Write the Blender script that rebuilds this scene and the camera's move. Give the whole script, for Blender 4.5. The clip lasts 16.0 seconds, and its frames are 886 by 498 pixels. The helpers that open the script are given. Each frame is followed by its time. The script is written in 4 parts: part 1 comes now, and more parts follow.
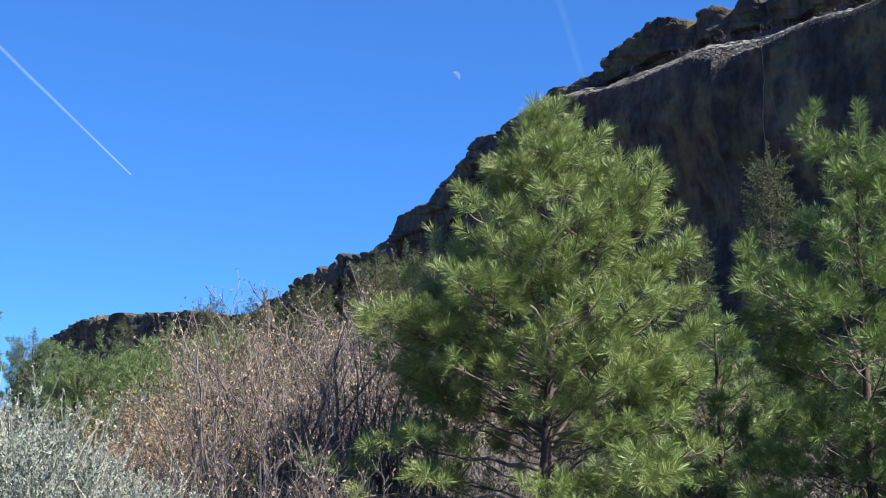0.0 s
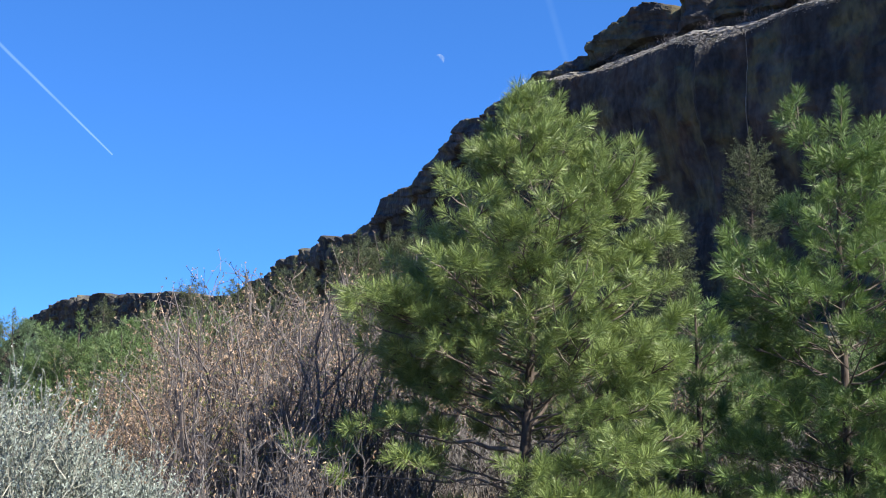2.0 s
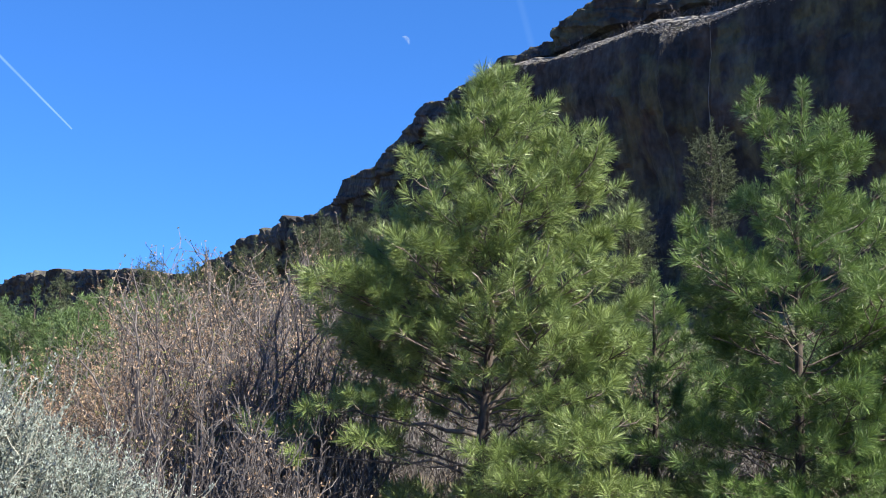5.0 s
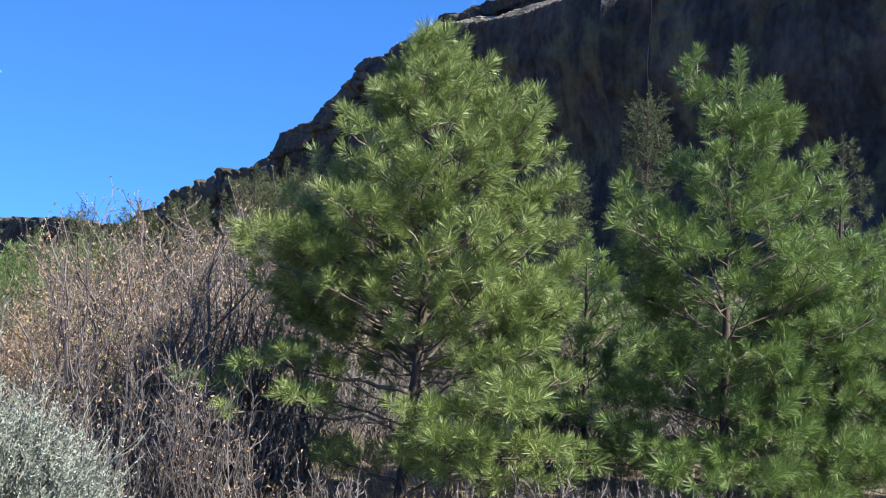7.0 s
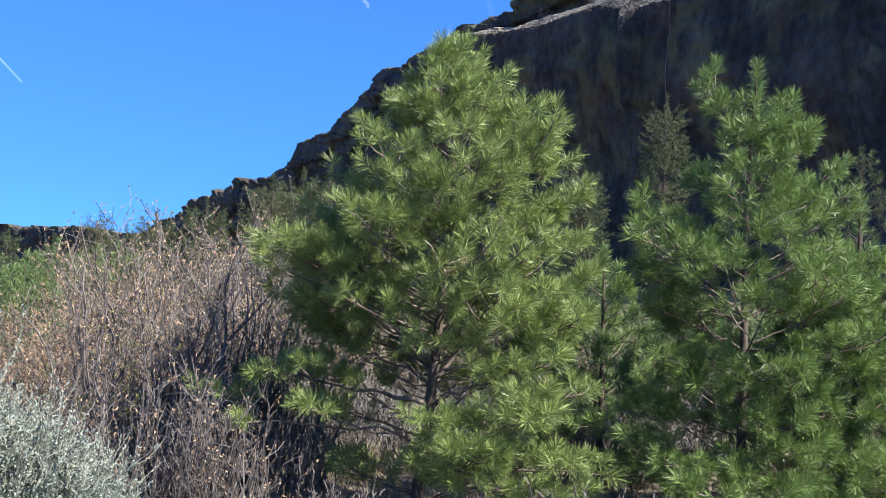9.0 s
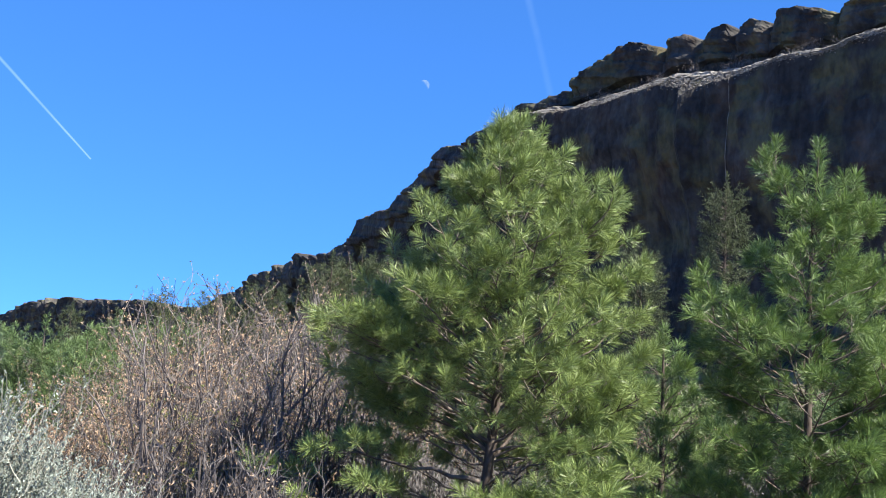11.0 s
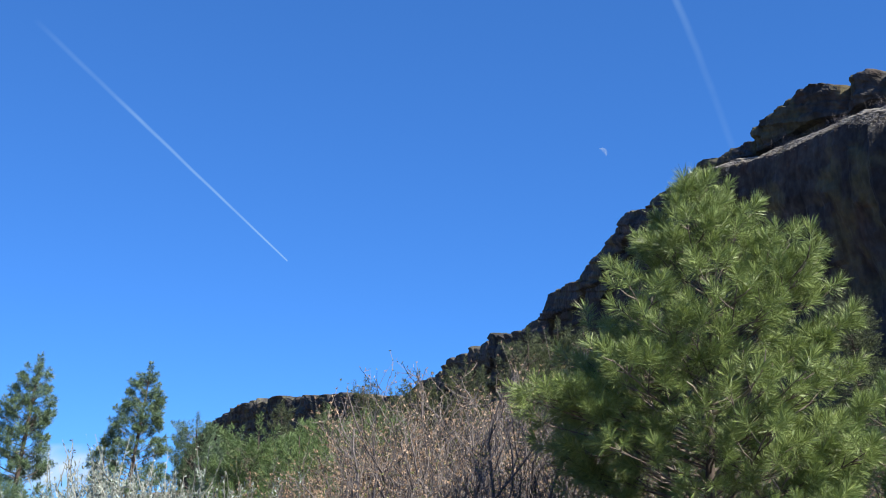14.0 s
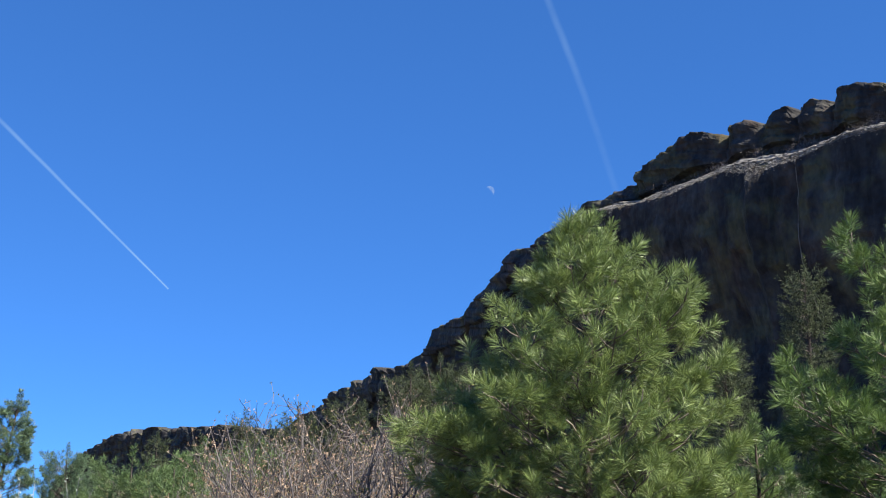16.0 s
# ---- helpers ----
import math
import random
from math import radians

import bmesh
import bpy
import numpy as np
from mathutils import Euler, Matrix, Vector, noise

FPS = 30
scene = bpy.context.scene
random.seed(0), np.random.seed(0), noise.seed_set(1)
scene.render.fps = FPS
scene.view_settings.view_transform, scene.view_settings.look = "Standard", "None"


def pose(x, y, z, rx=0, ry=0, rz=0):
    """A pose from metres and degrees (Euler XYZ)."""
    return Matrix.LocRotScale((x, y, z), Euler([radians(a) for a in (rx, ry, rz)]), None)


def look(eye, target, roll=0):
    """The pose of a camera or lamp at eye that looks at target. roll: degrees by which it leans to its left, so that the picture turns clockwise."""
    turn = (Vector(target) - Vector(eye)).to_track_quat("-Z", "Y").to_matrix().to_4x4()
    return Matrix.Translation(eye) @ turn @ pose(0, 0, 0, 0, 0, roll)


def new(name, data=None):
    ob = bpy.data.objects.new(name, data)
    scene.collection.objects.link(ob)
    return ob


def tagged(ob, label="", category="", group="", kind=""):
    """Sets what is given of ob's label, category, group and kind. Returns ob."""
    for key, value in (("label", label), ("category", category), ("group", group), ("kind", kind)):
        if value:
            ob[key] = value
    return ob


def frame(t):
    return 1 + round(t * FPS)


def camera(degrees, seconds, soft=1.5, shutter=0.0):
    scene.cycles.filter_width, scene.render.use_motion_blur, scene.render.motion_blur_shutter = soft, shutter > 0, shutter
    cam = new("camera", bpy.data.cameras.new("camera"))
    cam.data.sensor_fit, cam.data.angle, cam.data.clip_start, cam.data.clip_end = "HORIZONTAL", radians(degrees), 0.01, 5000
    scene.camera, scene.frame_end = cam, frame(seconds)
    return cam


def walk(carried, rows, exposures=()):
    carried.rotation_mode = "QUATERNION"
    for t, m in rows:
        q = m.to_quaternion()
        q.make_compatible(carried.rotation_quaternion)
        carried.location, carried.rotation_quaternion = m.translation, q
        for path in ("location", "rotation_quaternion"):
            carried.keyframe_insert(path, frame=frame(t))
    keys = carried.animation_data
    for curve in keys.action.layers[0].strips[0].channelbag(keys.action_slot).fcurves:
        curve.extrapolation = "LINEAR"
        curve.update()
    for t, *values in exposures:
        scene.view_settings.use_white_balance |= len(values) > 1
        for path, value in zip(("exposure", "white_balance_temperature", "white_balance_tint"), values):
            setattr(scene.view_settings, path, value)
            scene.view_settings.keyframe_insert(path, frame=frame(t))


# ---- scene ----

cam = camera(42.8, 16.0, soft=1.1)
EYE = 1.6
# seconds, then the camera's turn in degrees; it is held in the hand and stays where it is
TURNS = [
    (0, 98.5, 0, 0), (0.5, 98.381, -0.053, -0.422), (1, 97.68, 0.019, -0.721), (1.5, 97.517, -0.21, -0.816),
    (2, 97.651, -0.385, -0.957), (2.5, 97.79, -0.634, -1.162), (3, 97.988, -0.953, -1.462), (3.5, 97.981, -1.469, -1.785),
    (4, 97.204, -1.175, -2.159), (4.2, 97.027, -1.329, -2.631), (6.3, 96.525, -1.248, -3.508), (6.5, 95.996, -1.678, -4.465),
    (7, 94.778, -2.485, -6.42), (7.5, 95.313, -2.539, -7.215), (8, 95.302, -2.618, -6.43), (8.2, 95.163, -2.558, -5.728),
    (10.3, 97.161, -3.095, -5.612), (10.5, 98.873, -3.035, -4.928), (11, 99.027, -3.708, -2.768), (11.5, 101.758, -2.902, -3.55),
    (12, 101.139, -2.334, -1.838), (12.5, 101.586, -1.124, 2.711), (13, 100.761, -0.9, 7.429), (13.5, 102.51, -0.309, 9.823),
    (14, 102.505, 0.131, 7.753), (14.5, 101.788, 0.41, 4.86), (15, 102.926, 0.384, 3.086), (15.5, 103.692, 0.643, 1.347),
    (16, 104.249, -0.269, 1.732),
]
walk(cam, [(t, pose(0, 0, EYE, rx, ry, rz)) for t, rx, ry, rz in TURNS], exposures=[(0, 1.41), (4, 1.44), (6.5, 1.48), (7.5, 1.57), (8, 1.6), (10.5, 1.68), (11.5, 1.6), (12.5, 1.48), (13.5, 1.22), (15, 1.12), (16, 1.15)])

# ---- daylight: clear autumn sky, sun high to the right ----
SUN_AZ, SUN_EL = 123.0, 45.0
world = bpy.data.worlds.new("clear_sky")
scene.world = world
world.use_nodes = True
wn, wl = world.node_tree.nodes, world.node_tree.links
sky = wn.new("ShaderNodeTexSky")
sky.sky_type = "NISHITA"
sky.sun_disc = False
sky.sun_elevation, sky.sun_rotation = radians(SUN_EL), radians(SUN_AZ)
sky.altitude, sky.air_density, sky.dust_density, sky.ozone_density = 3000, 0.9, 0.0, 6.5
tint = wn.new("ShaderNodeMix")
tint.data_type, tint.blend_type = "RGBA", "MULTIPLY"
tint.inputs[0].default_value = 1.0
tint.inputs[7].default_value = (0.36, 0.895, 1.74, 1)  # deep blue of dry upland air
soft_sky = wn.new("ShaderNodeGamma")
soft_sky.inputs[1].default_value = 0.60  # evens out the sky towards the horizon
wl.new(sky.outputs[0], soft_sky.inputs[0])
wl.new(soft_sky.outputs[0], tint.inputs[6])
wl.new(tint.outputs[2], wn["Background"].inputs[0])
wn["Background"].inputs[1].default_value = 0.091
lamp = bpy.data.lights.new("sun", "SUN")
lamp.energy, lamp.angle, lamp.color = 5.0, radians(0.5), (1.0, 0.94, 0.84)
sun = new("sun", lamp)
sun_way = Vector((math.sin(radians(SUN_AZ)) * math.cos(radians(SUN_EL)), math.cos(radians(SUN_AZ)) * math.cos(radians(SUN_EL)), math.sin(radians(SUN_EL))))
sun.matrix_world = look(sun_way * 80, (0, 0, 0))


# ---- materials ----
def material(name, dark, light, rough=0.8, grain=4.0, patch=0.6, bump=0.3, spec=0.3, translucent=0.0, island=0.0, stretch=(1, 1, 1), third=None):
    """Two colours mixed by coarse patches and fine grain; island: how far each loose piece differs; translucent: light that passes a leaf."""
    mat = bpy.data.materials.new(name)
    mat.use_nodes = True
    n, l = mat.node_tree.nodes, mat.node_tree.links
    p = n["Principled BSDF"]
    p.inputs["Roughness"].default_value = rough
    p.inputs["Specular IOR Level"].default_value = spec
    co = n.new("ShaderNodeTexCoord")
    mp = n.new("ShaderNodeMapping")
    mp.inputs["Scale"].default_value = stretch
    l.new(co.outputs["Object"], mp.inputs[0])
    fine, coarse = n.new("ShaderNodeTexNoise"), n.new("ShaderNodeTexNoise")
    fine.inputs["Scale"].default_value, coarse.inputs["Scale"].default_value = grain, patch
    fine.inputs["Detail"].default_value, coarse.inputs["Detail"].default_value = 6, 4
    l.new(mp.outputs[0], fine.inputs["Vector"])
    l.new(mp.outputs[0], coarse.inputs["Vector"])
    add = n.new("ShaderNodeMath")
    add.operation = "MULTIPLY_ADD"
    l.new(fine.outputs["Fac"], add.inputs[0])
    add.inputs[1].default_value = 0.5
    half = n.new("ShaderNodeMath")
    half.operation = "MULTIPLY"
    half.inputs[1].default_value = 0.5
    l.new(coarse.outputs["Fac"], half.inputs[0])
    l.new(half.outputs[0], add.inputs[2])
    fac = add.outputs[0]
    if island:
        geo = n.new("ShaderNodeNewGeometry")
        mixf = n.new("ShaderNodeMix")
        mixf.inputs[0].default_value = island
        l.new(fac, mixf.inputs[2])
        l.new(geo.outputs["Random Per Island"], mixf.inputs[3])
        fac = mixf.outputs[0]
    ramp = n.new("ShaderNodeValToRGB")
    ramp.color_ramp.elements[0].position, ramp.color_ramp.elements[1].position = (0.1, 0.9) if island else (0.34, 0.66)
    ramp.color_ramp.elements[0].color, ramp.color_ramp.elements[1].color = (*dark, 1), (*light, 1)
    if third:
        e = ramp.color_ramp.elements.new(0.8 if island else 0.58)
        e.color = (*third, 1)
    l.new(fac, ramp.inputs[0])
    l.new(ramp.outputs[0], p.inputs["Base Color"])
    if bump:
        b = n.new("ShaderNodeBump")
        b.inputs["Strength"].default_value = bump
        b.inputs["Distance"].default_value = 0.3 / max(grain, 0.1)
        l.new(fine.outputs["Fac"], b.inputs["Height"])
        l.new(b.outputs[0], p.inputs["Normal"])
    if translucent:
        tr, mx = n.new("ShaderNodeBsdfTranslucent"), n.new("ShaderNodeMixShader")
        l.new(ramp.outputs[0], tr.inputs[0])
        mx.inputs[0].default_value = translucent
        l.new(p.outputs[0], mx.inputs[1])
        l.new(tr.outputs[0], mx.inputs[2])
        l.new(mx.outputs[0], n["Material Output"].inputs[0])
    return mat


def vapour(name, colour, alpha, streak=0.0):
    """A thin white veil in the sky, uneven along its length; its sunlight is put in as glow."""
    mat = bpy.data.materials.new(name)
    mat.use_nodes = True
    n, l = mat.node_tree.nodes, mat.node_tree.links
    tr, tl, mx = n.new("ShaderNodeBsdfTransparent"), n.new("ShaderNodeEmission"), n.new("ShaderNodeMixShader")
    tl.inputs[0].default_value, tl.inputs[1].default_value = (*colour, 1), 1.0
    uv, ns, cl = n.new("ShaderNodeAttribute"), n.new("ShaderNodeTexNoise"), n.new("ShaderNodeTexCoord")
    uv.attribute_name = "veil"
    ns.inputs["Scale"].default_value = streak
    ns.inputs["Detail"].default_value = 4
    l.new(cl.outputs["Object"], ns.inputs["Vector"])
    m1, m2 = n.new("ShaderNodeMath"), n.new("ShaderNodeMath")
    m1.operation = m2.operation = "MULTIPLY"
    l.new(ns.outputs["Fac"], m1.inputs[0])
    m1.inputs[1].default_value = 2.0 * alpha
    l.new(m1.outputs[0], m2.inputs[0])
    l.new(uv.outputs["Fac"], m2.inputs[1])
    l.new(m2.outputs[0], mx.inputs[0])
    l.new(tr.outputs[0], mx.inputs[1])
    l.new(tl.outputs[0], mx.inputs[2])
    l.new(mx.outputs[0], n["Material Output"].inputs[0])
    return mat


NEEDLES = material("pine_needles", (0.031, 0.062, 0.018), (0.34, 0.43, 0.135), 0.42, 9, 3.2, 0, 0.42, 0.15, 0.55)
NEEDLES_DEEP = material("deep_pine_needles", (0.022, 0.054, 0.016), (0.245, 0.355, 0.098), 0.44, 9, 3.2, 0, 0.42, 0.15, 0.55)
NEEDLES_FAR = material("far_pine_needles", (0.030, 0.060, 0.022), (0.19, 0.275, 0.092), 0.5, 0.6, 0.2, 0, 0.4, 0.2, 0.6)
NEEDLES_LONE = material("blue_green_pine_needles", (0.034, 0.066, 0.040), (0.185, 0.265, 0.128), 0.5, 0.6, 0.2, 0, 0.4, 0.2, 0.6)
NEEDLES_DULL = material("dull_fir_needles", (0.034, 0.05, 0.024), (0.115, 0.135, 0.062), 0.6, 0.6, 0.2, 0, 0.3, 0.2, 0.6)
BARK = material("pine_bark", (0.028, 0.022, 0.019), (0.12, 0.096, 0.08), 0.9, 26, 5, 0.9, 0.2, stretch=(1, 1, 0.35))
TWIG_BARK = material("pine_twig_bark", (0.045, 0.037, 0.031), (0.21, 0.175, 0.148), 0.85, 30, 4, 0.5, 0.2)
DEADWOOD = material("bleached_deadwood", (0.22, 0.18, 0.14), (0.50, 0.44, 0.36), 0.8, 18, 3, 0.4, 0.3)
STEM = material("willow_stem", (0.045, 0.038, 0.036), (0.16, 0.139, 0.130), 0.7, 14, 1.2, 0.2, 0.35, 0, 0.6)
STEM_DARK = material("dark_willow_twig", (0.030, 0.026, 0.025), (0.15, 0.133, 0.127), 0.7, 14, 1.2, 0, 0.35, 0, 0.6)
STEM_RED = material("reddish_willow_twig", (0.030, 0.025, 0.024), (0.215, 0.188, 0.176), 0.6, 14, 1.2, 0, 0.35, 0, 0.7)
STEM_TAN = material("tan_willow_twig", (0.030, 0.025, 0.022), (0.20, 0.172, 0.148), 0.7, 14, 1.2, 0, 0.3, 0, 0.7)
STEM_GREY = material("grey_dry_twig", (0.045, 0.042, 0.04), (0.25, 0.238, 0.228), 0.8, 14, 1.5, 0, 0.3, 0, 0.7)
LEAF_GOLD = material("autumn_willow_leaf", (0.22, 0.14, 0.082), (0.54, 0.40, 0.27), 0.6, 8, 1.0, 0, 0.35, 0.35, 0.9)
LEAF_OLIVE = material("olive_willow_leaf", (0.07, 0.085, 0.025), (0.25, 0.25, 0.085), 0.6, 8, 1.0, 0, 0.35, 0.35, 0.9)
SAGE = material("silver_sage_leaf", (0.12, 0.145, 0.115), (0.35, 0.40, 0.355), 0.8, 6, 1.5, 0, 0.25, 0.15, 0.7)
SAGE_STALK = material("dry_sage_stalk", (0.12, 0.12, 0.098), (0.32, 0.32, 0.27), 0.85, 10, 2, 0, 0.2, 0, 0.7)
GRASS = material("dry_grass", (0.16, 0.12, 0.075), (0.42, 0.34, 0.22), 0.8, 6, 0.8, 0, 0.25, 0.2, 0.8)
SOIL = material("dry_soil", (0.07, 0.06, 0.045), (0.20, 0.17, 0.125), 0.95, 3.0, 0.05, 0.7, 0.15)
LEDGE = material("pale_scree", (0.11, 0.100, 0.086), (0.33, 0.305, 0.265), 0.95, 2.2, 0.5, 0.9, 0.15)


def basalt():
    """Dark columnar rock with rusty and ochre lichen streaks that run down the face."""
    mat = material("basalt", (0.015, 0.015, 0.0155), (0.080, 0.077, 0.072), 0.9, 1.3, 0.12, 1.0, 0.2, stretch=(1, 1, 0.7))
    n, l = mat.node_tree.nodes, mat.node_tree.links
    ramp = next(x for x in n if x.type == "VALTORGB")
    co = next(x for x in n if x.type == "TEX_COORD")
    out = ramp.outputs[0]
    for colour, scale, low, high, amount in (((0.22, 0.10, 0.032), 0.22, 0.53, 0.66, 0.28), ((0.19, 0.18, 0.07), 0.26, 0.50, 0.60, 0.6), ((0.24, 0.22, 0.19), 0.3, 0.54, 0.70, 0.28)):
        mp, ns, st, cr, mu, mx = (n.new("ShaderNodeMapping"), n.new("ShaderNodeTexNoise"), n.new("ShaderNodeTexNoise"), n.new("ShaderNodeMapRange"), n.new("ShaderNodeMath"), n.new("ShaderNodeMix"))
        mp.inputs["Scale"].default_value = (1, 1, 0.7)
        mp.inputs["Location"].default_value = (colour[0] * 90, 3, colour[1] * 50)
        l.new(co.outputs["Object"], mp.inputs[0])
        ns.inputs["Scale"].default_value, st.inputs["Scale"].default_value = scale, scale * 9
        ns.inputs["Detail"].default_value = st.inputs["Detail"].default_value = 5
        l.new(mp.outputs[0], ns.inputs["Vector"])
        l.new(mp.outputs[0], st.inputs["Vector"])
        cr.inputs[1].default_value, cr.inputs[2].default_value, cr.inputs[4].default_value = low, high, amount
        l.new(ns.outputs["Fac"], cr.inputs[0])
        mu.operation = "MULTIPLY"
        l.new(cr.outputs[0], mu.inputs[0])
        l.new(st.outputs["Fac"], mu.inputs[1])
        mx.data_type = "RGBA"
        l.new(mu.outputs[0], mx.inputs[0])
        l.new(out, mx.inputs[6])
        mx.inputs[7].default_value = (*colour, 1)
        out = mx.outputs[2]
    # dark streaks drawn out down the columns: stains, and crevice shade put into the colour
    for scale, deep, low, high in ((0.8, 0.45, 0.50, 0.34), (0.22, 0.6, 0.54, 0.36)):
        mp, ns, cr, mx = n.new("ShaderNodeMapping"), n.new("ShaderNodeTexNoise"), n.new("ShaderNodeMapRange"), n.new("ShaderNodeMix")
        mp.inputs["Scale"].default_value = (1, 1, deep)
        l.new(co.outputs["Object"], mp.inputs[0])
        ns.inputs["Scale"].default_value, ns.inputs["Detail"].default_value = scale, 8
        l.new(mp.outputs[0], ns.inputs["Vector"])
        cr.inputs[1].default_value, cr.inputs[2].default_value, cr.inputs[3].default_value, cr.inputs[4].default_value = high, low, 0.45, 0.0
        l.new(ns.outputs["Fac"], cr.inputs[0])
        mx.data_type = "RGBA"
        l.new(cr.outputs[0], mx.inputs[0])
        l.new(out, mx.inputs[6])
        mx.inputs[7].default_value = (0.014, 0.013, 0.013, 1)
        out = mx.outputs[2]
    l.new(out, n["Principled BSDF"].inputs["Base Color"])
    return mat


BASALT = basalt()
CONTRAIL = vapour("contrail_vapour", (0.19, 0.31, 0.46), 0.58, 0.004)
OLD_TRAIL = vapour("faded_contrail_vapour", (0.21, 0.33, 0.46), 0.15, 0.006)
CLOUD = vapour("thin_cloud", (0.34, 0.40, 0.47), 0.95, 0.004)
MOON = vapour("pale_moon", (0.28, 0.34, 0.41), 0.42, 0.1)


# ---- mesh helpers ----


class Soup:
    """Gathers vertices and faces of one mesh."""

    def __init__(self):
        self.v, self.f, self.n = [], [], 0

    def add(self, v, f):
        self.v.append(np.asarray(v, float))
        self.f.extend((np.asarray(f) + self.n).tolist())
        self.n += len(v)

    def tube(self, path, radii, sides=5, cap=True):
        p = np.asarray(path, float)
        d = np.gradient(p, axis=0)
        d /= np.linalg.norm(d, axis=1)[:, None] + 1e-9
        ref = np.array([0.13, 0.27, 0.95]) if abs(d[0][2]) < 0.8 else np.array([0.93, 0.31, 0.12])
        a = np.cross(d, ref)
        a /= np.linalg.norm(a, axis=1)[:, None] + 1e-9
        b = np.cross(d, a)
        ang = np.arange(sides) * 2 * np.pi / sides
        r = np.asarray(radii, float)[:, None, None]
        ring = p[:, None] + r * (np.cos(ang)[None, :, None] * a[:, None] + np.sin(ang)[None, :, None] * b[:, None])
        v = ring.reshape(-1, 3)
        i = np.arange(len(p) - 1)[:, None] * sides
        k = np.arange(sides)[None]
        k2 = (k + 1) % sides
        f = np.stack([i + k, i + k2, i + sides + k2, i + sides + k], -1).reshape(-1, 4)
        self.add(v, f)
        if cap:
            self.f.append(list(range(self.n - sides, self.n)))

    def mesh(self, name, mat, smooth=False):
        me = bpy.data.meshes.new(name)
        me.from_pydata(np.concatenate(self.v).tolist() if self.v else [], [], self.f)
        me.materials.append(mat)
        if smooth:
            me.shade_smooth()
        return me


def part(name, soup, mat, parent, label="", smooth=False, kind=""):
    """Links a soup as one mesh object under a thing or a part."""
    ob = new(name, soup.mesh(name, mat, smooth))
    ob.parent = parent
    return tagged(ob, label, kind=kind)


def thing(name, base, label, category, group="", kind=""):
    ob = new(name)
    ob.empty_display_size = 0.2
    ob.location = base
    return tagged(ob, label, category, group, kind)


def bearing(az, dist, z=0.0):
    """A place by its bearing from the viewer, degrees to the right of straight ahead, and its distance over the ground."""
    return Vector((dist * math.sin(radians(az)), dist * math.cos(radians(az)), z))


def unit(v):
    v = np.asarray(v, float)
    return v / (np.linalg.norm(v, axis=-1, keepdims=True) + 1e-9)


def frames_of(axis, spin):
    """Turns that bring z onto each axis."""
    z = unit(axis)
    ref = np.where(np.abs(z[:, 2:3]) < 0.9, np.array([[0, 0, 1.0]]), np.array([[1.0, 0, 0]]))
    x = unit(np.cross(ref, z))
    y = np.cross(z, x)
    c, s = np.cos(spin)[:, None], np.sin(spin)[:, None]
    return np.stack([c * x + s * y, -s * x + c * y, z], -1)


def tuft(count, shoot, length, width, spread, bend, seed, bundle=2):
    """Needles round a shoot along z, in bundles of a few: narrow blades, thin at both ends. Gives vertices (count, 3, 3)."""
    g = np.random.default_rng(seed)
    own = np.repeat(np.arange((count + bundle - 1) // bundle), bundle)[:count]
    h = (shoot * g.random(count) ** 0.75)[own]
    az = (g.random(count) * 2 * np.pi)[own] + g.normal(0, 0.16, count)
    tilt = np.radians(spread) * (1.1 - 0.72 * (h / shoot)) * g.uniform(0.65, 1.2, count)[own] + g.normal(0, 0.07, count)
    out = np.stack([np.cos(az) * np.sin(tilt), np.sin(az) * np.sin(tilt), np.cos(tilt)], -1)
    ln = length * (g.uniform(0.75, 1.1, count)[own] * g.uniform(0.85, 1.0, count))[:, None]
    p0 = np.stack([0 * h, 0 * h, h], -1)
    p2 = p0 + unit(out + np.array([0, 0, 1.0]) * bend) * ln
    side = unit(np.cross(out, g.normal(size=(count, 3)))) * width
    return np.stack([p0, (p0 * 0.45 + p2 * 0.55) + side, p2], 1)


def plant_tufts(soup, places, axes, scales, kinds, seed):
    """Puts tufts with their shoots along the axes at the places."""
    if not len(places):
        return
    g = np.random.default_rng(seed)
    places, axes, scales = np.asarray(places, float), np.asarray(axes, float), np.asarray(scales, float)
    turn = frames_of(axes, g.random(len(places)) * 6.28)
    which = g.integers(0, len(kinds), len(places))
    for k, t in enumerate(kinds):
        sel = np.nonzero(which == k)[0]
        if not len(sel):
            continue
        v = np.einsum("nij,mpj->nmpi", turn[sel], t) * scales[sel][:, None, None, None] + places[sel][:, None, None]
        m = len(sel) * len(t)
        v = v.reshape(-1, 3)
        soup.add(v, (np.arange(m) * 3)[:, None] + np.arange(3)[None])


def bent(start, az, length, rise0, rise1, n, g, wobble=0.05, swing=0.0):
    """A limb's line: leaves at rise0 degrees above level, ends at rise1, and wavers."""
    p, out = np.array(start, float), []
    a = radians(az)
    for k in range(n + 1):
        out.append(p.copy())
        u = k / n
        e = radians(rise0 + (rise1 - rise0) * u ** 1.3) + g.normal(0, wobble)
        a += g.normal(0, wobble) + radians(swing) / n
        p = p + np.array([math.cos(a) * math.cos(e), math.sin(a) * math.cos(e), math.sin(e)]) * length / n
    return np.array(out)


